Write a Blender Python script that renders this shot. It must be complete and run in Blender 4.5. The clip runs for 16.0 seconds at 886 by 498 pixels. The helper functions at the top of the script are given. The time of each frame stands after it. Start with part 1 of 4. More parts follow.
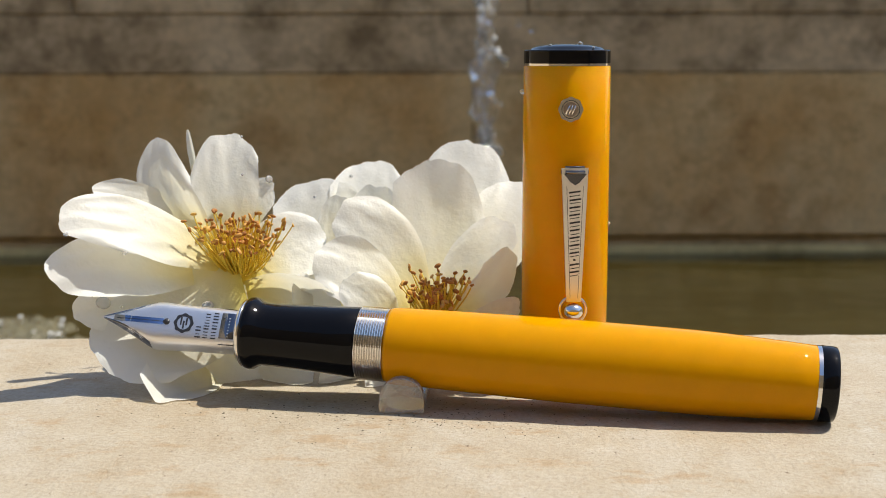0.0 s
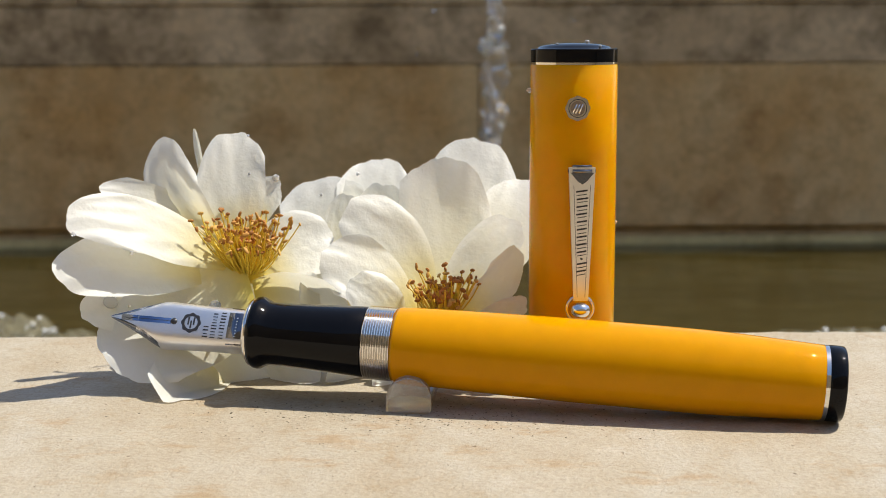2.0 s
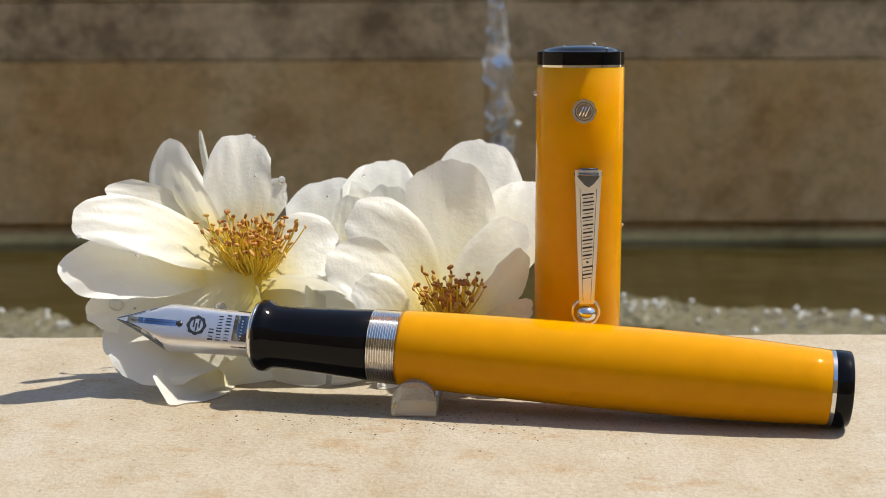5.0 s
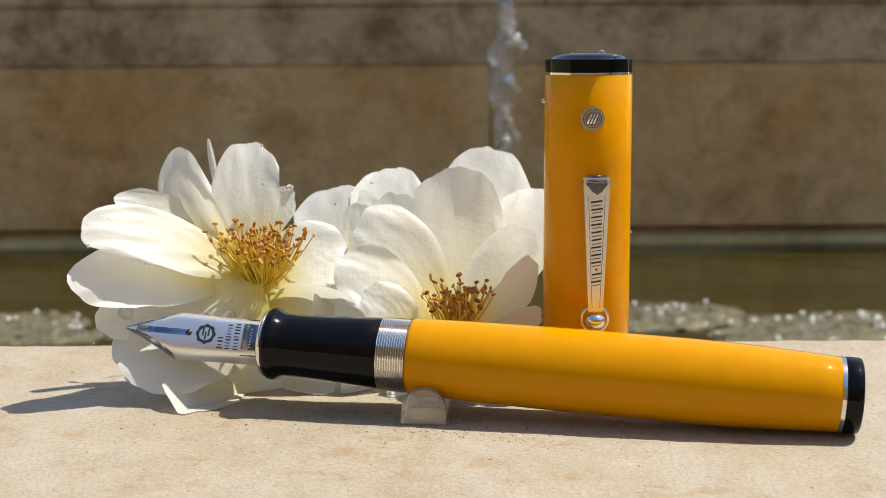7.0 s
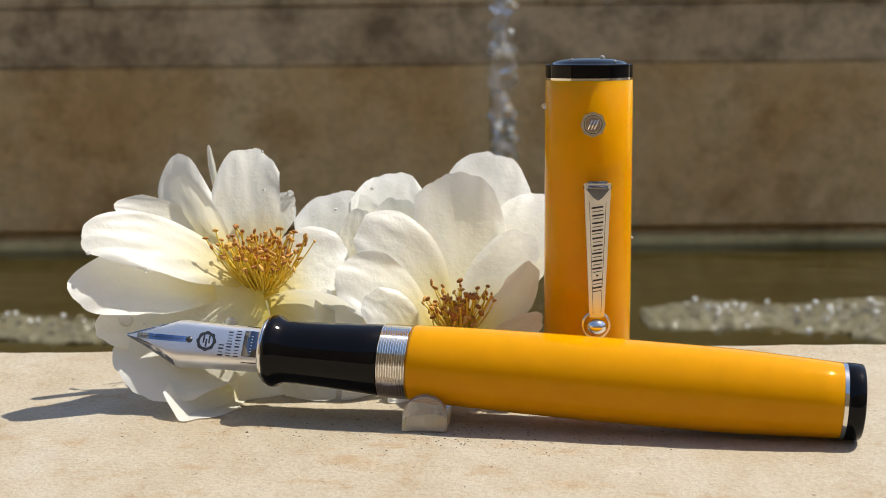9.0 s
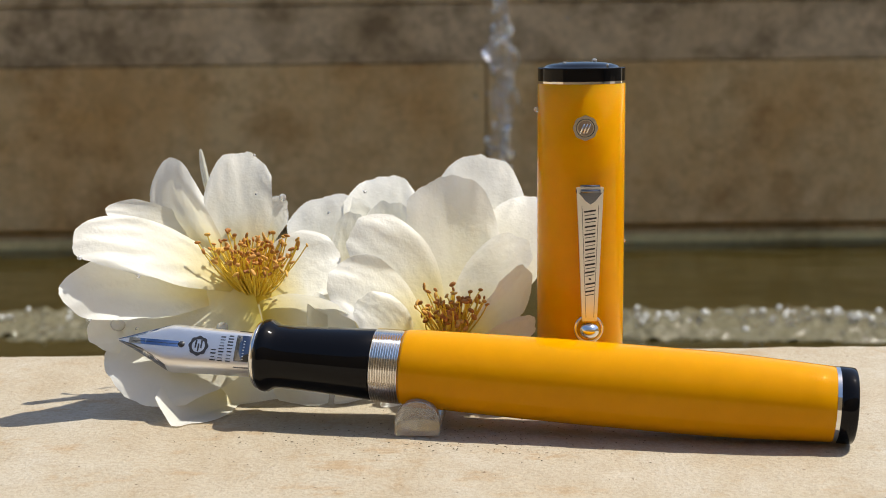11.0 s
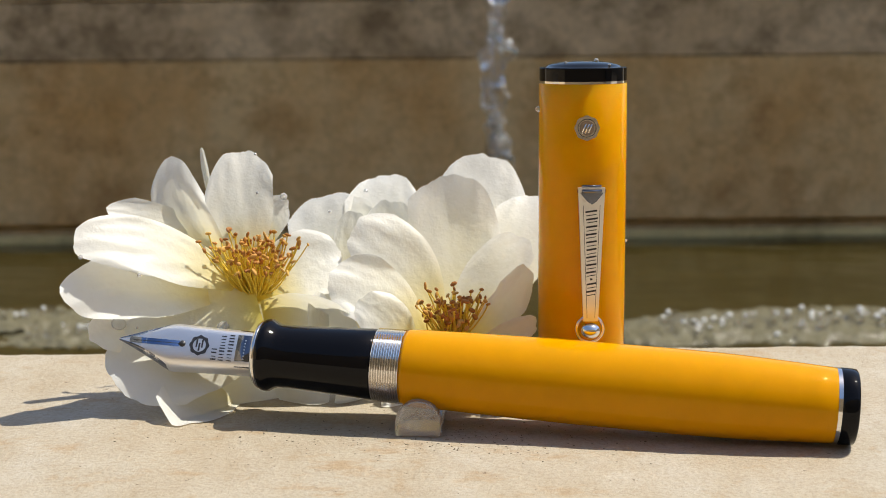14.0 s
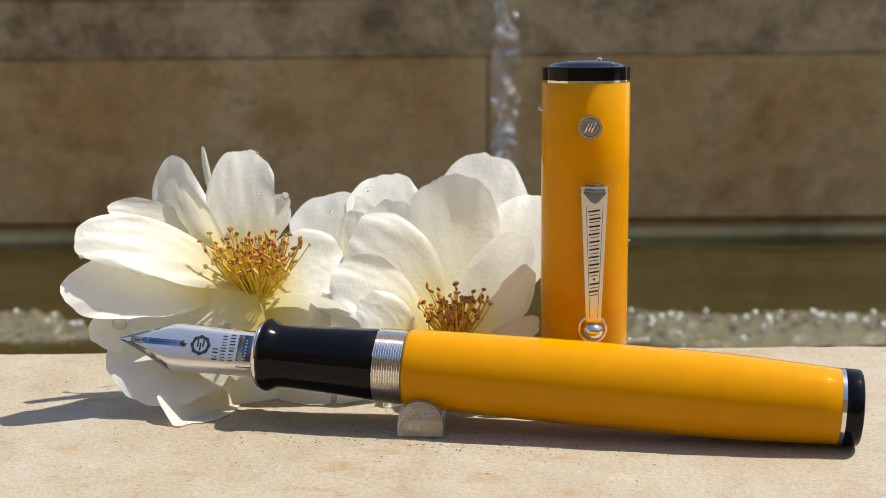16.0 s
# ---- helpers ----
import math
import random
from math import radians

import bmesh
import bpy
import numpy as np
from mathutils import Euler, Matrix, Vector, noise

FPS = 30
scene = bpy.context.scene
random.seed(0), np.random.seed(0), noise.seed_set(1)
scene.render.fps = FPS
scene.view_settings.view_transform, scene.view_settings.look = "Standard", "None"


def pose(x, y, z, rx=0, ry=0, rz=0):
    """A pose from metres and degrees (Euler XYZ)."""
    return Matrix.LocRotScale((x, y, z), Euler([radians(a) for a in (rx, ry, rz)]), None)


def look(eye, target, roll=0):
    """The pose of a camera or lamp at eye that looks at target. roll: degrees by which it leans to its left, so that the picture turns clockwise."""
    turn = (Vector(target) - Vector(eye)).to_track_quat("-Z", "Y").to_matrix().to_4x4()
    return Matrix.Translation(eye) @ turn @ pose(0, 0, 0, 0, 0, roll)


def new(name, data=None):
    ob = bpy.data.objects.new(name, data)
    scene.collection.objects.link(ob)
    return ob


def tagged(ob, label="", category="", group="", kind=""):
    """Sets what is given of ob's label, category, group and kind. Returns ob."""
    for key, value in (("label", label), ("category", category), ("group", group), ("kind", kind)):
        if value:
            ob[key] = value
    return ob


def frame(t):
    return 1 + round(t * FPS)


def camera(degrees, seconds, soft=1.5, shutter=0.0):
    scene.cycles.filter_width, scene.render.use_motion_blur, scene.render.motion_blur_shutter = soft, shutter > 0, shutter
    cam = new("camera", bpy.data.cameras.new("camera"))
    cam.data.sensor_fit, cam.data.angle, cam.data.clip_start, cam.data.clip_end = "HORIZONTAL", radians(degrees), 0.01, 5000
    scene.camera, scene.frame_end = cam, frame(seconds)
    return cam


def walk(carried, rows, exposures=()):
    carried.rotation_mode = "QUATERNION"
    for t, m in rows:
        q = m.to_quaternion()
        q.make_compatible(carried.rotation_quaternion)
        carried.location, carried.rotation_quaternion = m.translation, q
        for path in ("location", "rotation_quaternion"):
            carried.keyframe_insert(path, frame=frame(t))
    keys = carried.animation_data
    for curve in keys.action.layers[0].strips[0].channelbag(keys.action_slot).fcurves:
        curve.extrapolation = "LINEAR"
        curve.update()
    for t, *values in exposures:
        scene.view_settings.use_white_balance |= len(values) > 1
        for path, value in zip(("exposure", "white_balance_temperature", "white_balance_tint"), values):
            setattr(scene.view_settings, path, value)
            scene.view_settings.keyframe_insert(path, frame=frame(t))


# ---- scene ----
cam = camera(38.0, 16.0, 0.6)
PATH = [
    (0, (0.00065, -0.23800, 0.06592), (0.0285, 1.7373, -0.2462), -0.128),
    (0.5, (0.00075, -0.23817, 0.06679), (0.0235, 1.7365, -0.2497), -0.199),
    (1, (0.00057, -0.23776, 0.06697), (0.0210, 1.7364, -0.2529), -0.221),
    (1.5, (0.00056, -0.23775, 0.06728), (0.0182, 1.7358, -0.2567), -0.259),
    (2, (0.00053, -0.23764, 0.06768), (0.0185, 1.7353, -0.2599), -0.259),
    (2.5, (0.00124, -0.23732, 0.06835), (0.0184, 1.7348, -0.2641), -0.275),
    (3, (0.00078, -0.23708, 0.06821), (0.0163, 1.7344, -0.2679), -0.273),
    (3.5, (0.00082, -0.23702, 0.06819), (0.0138, 1.7341, -0.2703), -0.258),
    (6, (0.00085, -0.23695, 0.06988), (0.0029, 1.7349, -0.2642), -0.259),
    (6.5, (0.00047, -0.23712, 0.06946), (0.0009, 1.7350, -0.2631), -0.361),
    (7, (-0.00005, -0.23693, 0.07000), (0.0003, 1.7356, -0.2602), -0.416),
    (7.5, (-0.00016, -0.23667, 0.07046), (0.0001, 1.7362, -0.2578), -0.473),
    (8, (-0.00001, -0.23656, 0.07119), (0.0001, 1.7363, -0.2574), -0.452),
    (8.5, (-0.00010, -0.23648, 0.07122), (0.0002, 1.7362, -0.2583), -0.523),
    (9, (0.00000, -0.23628, 0.07131), (-0.0011, 1.7360, -0.2605), -0.585),
    (11.5, (0.00077, -0.23539, 0.07277), (0.0066, 1.7360, -0.2644), -0.689),
    (12, (0.00082, -0.23518, 0.07299), (0.0052, 1.7358, -0.2664), -0.668),
    (12.5, (0.00091, -0.23537, 0.07314), (0.0040, 1.7351, -0.2693), -0.648),
    (13, (0.00067, -0.23544, 0.07320), (0.0039, 1.7348, -0.2707), -0.601),
    (13.5, (0.00028, -0.23526, 0.07342), (0.0027, 1.7348, -0.2711), -0.583),
    (14, (0.00059, -0.23529, 0.07349), (0.0047, 1.7348, -0.2711), -0.574),
    (14.5, (0.00107, -0.23506, 0.07339), (0.0047, 1.7352, -0.2702), -0.576),
    (15, (0.00114, -0.23496, 0.07386), (0.0068, 1.7351, -0.2710), -0.541),
    (15.5, (0.00086, -0.23486, 0.07384), (0.0067, 1.7350, -0.2719), -0.496),
    (16, (0.00019, -0.23424, 0.07354), (0.0041, 1.7355, -0.2733), -0.515),
]
walk(cam, [(t, look(eye, target, roll)) for t, eye, target, roll in PATH])
cam.data.dof.use_dof = True
cam.data.dof.focus_distance = 0.232
cam.data.dof.aperture_fstop = 38.0

# ---- light ----
SUN_FROM = Vector((0.46, 0.13, 1.0)).normalized()
world = bpy.data.worlds.new("sky")
scene.world = world
world.use_nodes = True
sky = world.node_tree.nodes.new("ShaderNodeTexSky")
sky.sky_type = "NISHITA"
sky.sun_disc = False
sky.sun_elevation = math.asin(SUN_FROM.z)
sky.sun_rotation = math.atan2(SUN_FROM.x, SUN_FROM.y)
back = world.node_tree.nodes["Background"]
world.node_tree.links.new(sky.outputs["Color"], back.inputs["Color"])
back.inputs["Strength"].default_value = 0.13
lamp = bpy.data.lights.new("sun", "SUN")
lamp.energy, lamp.angle, lamp.color = 4.45, radians(0.5), (1.0, 0.945, 0.82)
sun = new("sun", lamp)
sun.matrix_world = look(SUN_FROM * 20, (0, 0, 0))
scene.view_settings.exposure = 0.28


# ---- materials ----
def material(name):
    m = bpy.data.materials.new(name)
    m.use_nodes = True
    return m, m.node_tree, m.node_tree.nodes["Principled BSDF"]


def node(tree, kind, **values):
    n = tree.nodes.new("ShaderNode" + kind)
    for key, value in values.items():
        n.inputs[key.replace("_", " ")].default_value = value
    return n


def ramp(tree, source, stops):
    r = tree.nodes.new("ShaderNodeValToRGB")
    tree.links.new(source, r.inputs["Fac"])
    while len(r.color_ramp.elements) < len(stops):
        r.color_ramp.elements.new(0.5)
    for e, (at, c) in zip(r.color_ramp.elements, stops):
        e.position, e.color = at, (*c, 1.0)
    return r.outputs["Color"]


def noise_of(tree, scale, detail=4.0, rough=0.55, stretch=None, space="Object"):
    coord = tree.nodes.new("ShaderNodeTexCoord").outputs[space]
    if stretch:
        mp = tree.nodes.new("ShaderNodeMapping")
        mp.inputs["Scale"].default_value = stretch
        tree.links.new(coord, mp.inputs["Vector"])
        coord = mp.outputs["Vector"]
    n = node(tree, "TexNoise", Scale=scale, Detail=detail, Roughness=rough)
    tree.links.new(coord, n.inputs["Vector"])
    return n.outputs["Fac"]


def blend(tree, fac, a, b, mode="MIX"):
    n = tree.nodes.new("ShaderNodeMix")
    n.data_type, n.blend_type = "RGBA", mode
    for socket, value in ((n.inputs[0], fac), (n.inputs[6], a), (n.inputs[7], b)):
        if isinstance(value, (int, float)):
            socket.default_value = value
        elif isinstance(value, tuple):
            socket.default_value = (*value, 1.0)
        else:
            tree.links.new(value, socket)
    return n.outputs[2]


def relief(tree, bsdf, height, strength, distance):
    b = node(tree, "Bump", Strength=strength, Distance=distance)
    tree.links.new(height, b.inputs["Height"])
    tree.links.new(b.outputs["Normal"], bsdf.inputs["Normal"])


def limestone():
    m, t, p = material("limestone")
    large = noise_of(t, 34, 6, 0.65, (1, 0.7, 1))
    veins = noise_of(t, 95, 9, 0.74, (1, 0.6, 1))
    fine = noise_of(t, 1100, 4, 0.7)
    c = ramp(t, large, ((0.30, (0.36, 0.288, 0.195)), (0.5, (0.395, 0.335, 0.248)), (0.70, (0.43, 0.385, 0.312))))
    spots = ramp(t, veins, ((0.34, (0.86, 0.70, 0.50)), (0.43, (0.99, 0.97, 0.94)), (0.62, (1.12, 1.14, 1.18))))
    c = blend(t, 0.6, c, spots, "MULTIPLY")
    grain = ramp(t, fine, ((0.32, (0.70, 0.64, 0.56)), (0.5, (0.97, 0.97, 0.97)), (0.66, (1.15, 1.16, 1.18))))
    c = blend(t, 0.5, c, grain, "MULTIPLY")
    crust = ramp(t, noise_of(t, 60, 7, 0.7, (0.6, 1.3, 1)), ((0.36, (0.86, 0.66, 0.42)), (0.45, (1, 0.99, 0.96)), (0.58, (1, 1, 1)), (0.66, (1.12, 1.15, 1.2))))
    c = blend(t, 0.6, c, crust, "MULTIPLY")
    pits = ramp(t, noise_of(t, 620, 2, 0.5, (1, 0.8, 1)), ((0.25, (0.34, 0.27, 0.20)), (0.29, (1, 1, 1))))
    c = blend(t, 0.8, c, pits, "MULTIPLY")
    t.links.new(c, p.inputs["Base Color"])
    p.inputs["Roughness"].default_value = 0.75
    h = blend(t, 0.5, fine, pits, "MULTIPLY")
    relief(t, p, blend(t, 0.4, h, veins), 0.9, 0.0007)
    return m


def wall_stone(name, light, mid, dark, low, high):
    m, t, p = material(name)
    broad = noise_of(t, 6.5, 6, 0.62, (1, 1, 0.8))
    stain = noise_of(t, 11, 7, 0.72, (0.9, 1, 1.1))
    fine = noise_of(t, 160, 4, 0.6)
    c = ramp(t, broad, ((0.28, mid), (0.62, light)))
    s = ramp(t, stain, ((low, dark), (high, (1, 1, 1))))
    c = blend(t, 0.9, c, s, "MULTIPLY")
    c = blend(t, 0.3, c, ramp(t, noise_of(t, 42, 6, 0.75), ((0.36, (0.62, 0.60, 0.56)), (0.52, (1, 1, 1)), (0.66, (1.12, 1.1, 1.05)))), "MULTIPLY")
    c = blend(t, 0.35, c, ramp(t, fine, ((0.3, (0.6, 0.6, 0.6)), (0.6, (1, 1, 1)))), "MULTIPLY")
    tide = ramp(t, noise_of(t, 8.5, 5, 0.6, (1, 1, 1.2)), ((0.42, (1, 1, 1)), (0.475, (0.62, 0.60, 0.57)), (0.50, (1.05, 1.05, 1.05)), (0.60, (1, 1, 1)), (0.645, (0.72, 0.66, 0.58)), (0.67, (1, 1, 1))))
    c = blend(t, 0.3, c, tide, "MULTIPLY")
    t.links.new(c, p.inputs["Base Color"])
    p.inputs["Roughness"].default_value = 0.85
    relief(t, p, fine, 0.5, 0.002)
    return m


def water_surface():
    m, t, p = material("pool_water")
    c = ramp(t, noise_of(t, 4, 4, 0.6, (1, 2.5, 1)), ((0.3, (0.026, 0.020, 0.0048)), (0.7, (0.042, 0.033, 0.009))))
    t.links.new(c, p.inputs["Base Color"])
    p.inputs["Roughness"].default_value = 0.10
    p.inputs["IOR"].default_value = 1.33
    relief(t, p, noise_of(t, 16, 3, 0.5, (0.6, 1.5, 1)), 0.12, 0.012)
    return m


def clear(name, ior, tint=(1, 1, 1), rough=0.0):
    m, t, p = material(name)
    p.inputs["Base Color"].default_value = (*tint, 1)
    p.inputs["Transmission Weight"].default_value = 1.0
    p.inputs["Roughness"].default_value = rough
    p.inputs["IOR"].default_value = ior
    return m


def gloss(name, color, rough, metal=0.0, coat=0.0, grain=0.0):
    m, t, p = material(name)
    shade = noise_of(t, 240, 3, 0.5)
    lo = tuple(v * 0.93 for v in color)
    t.links.new(ramp(t, shade, ((0.3, lo), (0.7, color))), p.inputs["Base Color"])
    p.inputs["Roughness"].default_value = rough
    p.inputs["Metallic"].default_value = metal
    p.inputs["Coat Weight"].default_value = coat
    p.inputs["Coat Roughness"].default_value = 0.03
    if grain:
        relief(t, p, noise_of(t, 2600, 2, 0.5), grain, 0.00005)
    return m


def resin(name, color, depth):
    m = gloss(name, color, 0.045)
    p = m.node_tree.nodes["Principled BSDF"]
    p.inputs["Specular IOR Level"].default_value = 0.13
    p.inputs["Subsurface Weight"].default_value = depth
    p.inputs["Subsurface Radius"].default_value = (1.0, 0.35, 0.03)
    p.inputs["Subsurface Scale"].default_value = 0.004
    return m


def petal_skin():
    m, t, p = material("petal")
    uv = t.nodes.new("ShaderNodeTexCoord").outputs["UV"]
    xyz = t.nodes.new("ShaderNodeSeparateXYZ")
    t.links.new(uv, xyz.inputs[0])
    tone = ramp(t, xyz.outputs["Y"], ((0.0, (0.82, 0.68, 0.14)), (0.15, (0.87, 0.78, 0.40)), (0.48, (0.89, 0.88, 0.79)), (1.0, (0.90, 0.90, 0.88))))
    blot = ramp(t, noise_of(t, 160, 4, 0.6), ((0.3, (0.96, 0.95, 0.92)), (0.65, (1, 1, 1))))
    c = blend(t, 0.8, tone, blot, "MULTIPLY")
    t.links.new(c, p.inputs["Base Color"])
    p.inputs["Roughness"].default_value = 0.42
    p.inputs["Specular IOR Level"].default_value = 0.4
    vein = noise_of(t, 190, 3, 0.55)
    crease = noise_of(t, 1000, 3, 0.6)
    b = node(t, "Bump", Strength=0.55, Distance=0.00045)
    t.links.new(blend(t, 0.35, vein, crease), b.inputs["Height"])
    t.links.new(b.outputs["Normal"], p.inputs["Normal"])
    through_light = node(t, "BsdfTranslucent")
    warm = blend(t, 1.0, c, (1.0, 0.98, 0.90), "MULTIPLY")
    t.links.new(warm, through_light.inputs["Color"])
    t.links.new(b.outputs["Normal"], through_light.inputs["Normal"])
    mix = t.nodes.new("ShaderNodeMixShader")
    mix.inputs[0].default_value = 0.43
    t.links.new(p.outputs[0], mix.inputs[1])
    t.links.new(through_light.outputs[0], mix.inputs[2])
    t.links.new(mix.outputs[0], t.nodes["Material Output"].inputs["Surface"])
    return m


STONE = limestone()
PALE_WALL = wall_stone("ochre_wall_stone", (0.86, 0.66, 0.34), (0.70, 0.43, 0.15), (0.66, 0.55, 0.42), 0.34, 0.50)
DARK_WALL = wall_stone("weathered_wall_stone", (0.84, 0.68, 0.43), (0.66, 0.50, 0.28), (0.36, 0.33, 0.29), 0.38, 0.56)
WET_WALL = wall_stone("wet_wall_stone", (0.64, 0.48, 0.26), (0.52, 0.38, 0.19), (0.6, 0.58, 0.5), 0.35, 0.55)
WATERLINE = wall_stone("waterline_strip", (0.82, 0.72, 0.36), (0.70, 0.60, 0.28), (0.7, 0.66, 0.6), 0.3, 0.5)
MORTAR = wall_stone("mortar", (0.30, 0.25, 0.17), (0.20, 0.17, 0.11), (0.5, 0.5, 0.5), 0.3, 0.6)
# ground and added side walls, out of view; pale and warm to bounce light
PAVING = wall_stone("paving", (0.62, 0.51, 0.36), (0.54, 0.44, 0.30), (0.7, 0.7, 0.7), 0.3, 0.5)
# dark stone of the added wall that the chrome and resin reflect
UNSEEN_WALL = wall_stone("unseen_wall_stone", (0.28, 0.22, 0.14), (0.21, 0.165, 0.105), (0.6, 0.6, 0.6), 0.3, 0.5)
POOL = water_surface()
FALLING = clear("falling_water", 1.33)
AERATED = clear("aerated_water", 1.33, (0.97, 0.97, 0.96), 0.04)
AERATED.node_tree.nodes["Principled BSDF"].inputs["Transmission Weight"].default_value = 0.89
# white colour in place of the sun's glints on bubbles and falling beads
GLINT_WHITE = gloss("froth_sparkle", (0.90, 0.91, 0.90), 0.12)
ACRYLIC = clear("clear_acrylic", 1.42, (0.93, 0.90, 0.86), 0.03)
ACRYLIC.node_tree.nodes["Principled BSDF"].inputs["Transmission Weight"].default_value = 0.82
BARREL = resin("yellow_resin", (0.66, 0.288, 0.0006), 0.08)
CAP_RESIN = resin("amber_resin", (0.76, 0.345, 0.001), 0.6)
CAP_RESIN.node_tree.nodes["Principled BSDF"].inputs["Roughness"].default_value = 0.06
CAP_RESIN.node_tree.nodes["Principled BSDF"].inputs["Subsurface Scale"].default_value = 0.007
BLACK = gloss("black_resin", (0.004, 0.004, 0.005), 0.05)
BLACK.node_tree.nodes["Principled BSDF"].inputs["Specular IOR Level"].default_value = 0.2
CHROME = gloss("chrome", (0.86, 0.84, 0.81), 0.07, metal=1.0)
STEEL = gloss("nib_steel", (0.90, 0.89, 0.90), 0.40, metal=1.0, grain=0.4)
SATIN = gloss("clip_steel", (0.88, 0.84, 0.79), 0.34, metal=1.0, grain=0.3)
INK = gloss("engraving", (0.03, 0.03, 0.035), 0.4)
FEED = gloss("feed_plastic", (0.012, 0.012, 0.012), 0.35)
PETAL = petal_skin()
FILAMENT = gloss("filament", (0.86, 0.62, 0.06), 0.5)
ANTHER = gloss("anther", (0.40, 0.155, 0.022), 0.7)
tree_ = ANTHER.node_tree
tree_.links.new(ramp(tree_, tree_.nodes.new("ShaderNodeObjectInfo").outputs["Random"], ((0.0, (0.30, 0.11, 0.015)), (0.5, (0.46, 0.20, 0.03)), (1.0, (0.64, 0.38, 0.08)))), tree_.nodes["Principled BSDF"].inputs["Base Color"])
PISTIL = gloss("pistil", (0.62, 0.24, 0.05), 0.7)
SPLASH = clear("dew", 1.33)
# the white share paints in the brightness of the drops' rims and highlights
SPLASH.node_tree.nodes["Principled BSDF"].inputs["Transmission Weight"].default_value = 0.72


# ---- mesh helpers ----
def part(name, bm, mat, parent=None, label="", smooth=True):
    mesh = bpy.data.meshes.new(name)
    bm.to_mesh(mesh)
    bm.free()
    for p in mesh.polygons:
        p.use_smooth = smooth
    for one in mat if isinstance(mat, tuple) else (mat,):
        mesh.materials.append(one)
    ob = new(name, mesh)
    ob.parent = parent
    return tagged(ob, label)


def lathe(profile, n=64, axis="X"):
    """A solid turned about an axis; profile: (along, radius)."""
    bm = bmesh.new()
    rings = []
    for s, r in profile:
        ring = []
        for k in range(n):
            a = 2 * math.pi * k / n
            q = (s, r * math.cos(a), r * math.sin(a)) if axis == "X" else (r * math.cos(a), r * math.sin(a), s)
            ring.append(bm.verts.new(q))
        rings.append(ring)
    for a, b in zip(rings, rings[1:]):
        for k in range(n):
            bm.faces.new((a[k], a[(k + 1) % n], b[(k + 1) % n], b[k]))
    bm.faces.new(rings[0][::-1])
    bm.faces.new(rings[-1])
    bmesh.ops.recalc_face_normals(bm, faces=bm.faces)
    return bm


def box(sx, sy, sz, bevel=0.0, at=(0, 0, 0), segments=2):
    bm = bmesh.new()
    bmesh.ops.create_cube(bm, size=1, matrix=Matrix.Translation(at) @ Matrix.Diagonal((sx, sy, sz, 1)))
    if bevel:
        bmesh.ops.bevel(bm, geom=bm.edges[:], offset=bevel, segments=segments, affect="EDGES")
    return bm


def ball(r, at=(0, 0, 0), scale=(1, 1, 1), u=16, v=10):
    bm = bmesh.new()
    bmesh.ops.create_uvsphere(bm, u_segments=u, v_segments=v, radius=r, matrix=Matrix.Translation(at) @ Matrix.Diagonal((*scale, 1)))
    return bm


def prism(outline, depth):
    """A flat plate with that outline in x and z, from y = 0 towards -y by depth."""
    bm = bmesh.new()
    front = [bm.verts.new((x, -depth, z)) for x, z in outline]
    rear = [bm.verts.new((x, 0, z)) for x, z in outline]
    bm.faces.new(front)
    bm.faces.new(rear[::-1])
    for k in range(len(outline)):
        j = (k + 1) % len(outline)
        bm.faces.new((front[k], rear[k], rear[j], front[j]))
    bmesh.ops.recalc_face_normals(bm, faces=bm.faces)
    return bm


# ---- the basin: ledge, pool, rear wall, paving ----
WATER_Z, WALL_Y, EDGE_Y = -0.177, 1.263, 0.0525


def ledge():
    """The rim slab, with a slightly uneven top and a worn arris."""
    bm = bmesh.new()
    xs = np.concatenate([np.linspace(-1.6, -0.16, 24), np.linspace(-0.155, 0.155, 150), np.linspace(0.16, 1.6, 24)])
    rows = [(-0.40, -0.06), (-0.40, -0.004), (-0.396, 0)]
    rows += [(y, 0) for y in np.linspace(-0.36, -0.08, 10)] + [(y, 0) for y in np.linspace(-0.075, EDGE_Y - 0.002, 70)]
    rows += [(EDGE_Y - 0.0008, -0.0006), (EDGE_Y, -0.0022), (EDGE_Y, -0.06)]
    grid = []
    for y, z in rows:
        line = []
        for x in xs:
            dz = 0.00022 * noise.noise((x * 90, y * 160, 0.3)) + 0.00012 * noise.noise((x * 420, y * 420, 2))
            dy = 0.0009 * noise.noise((x * 45, 4.0, 0)) + 0.0004 * noise.noise((x * 210, 7.0, 0)) if y > EDGE_Y - 0.003 else 0
            near = min(1.0, max(0.0, (0.2 - abs(x)) / 0.04))
            line.append(bm.verts.new((x, y + dy, z + (dz - 0.0001) * near)))
        grid.append(line)
    for a, b in zip(grid, grid[1:]):
        for k in range(len(xs) - 1):
            bm.faces.new((a[k], a[k + 1], b[k + 1], b[k]))
    ob = part("ledge", bm, STONE)
    return tagged(ob, "cream limestone rim of the fountain basin, sunlit and pitted", "ledge", kind="structure")


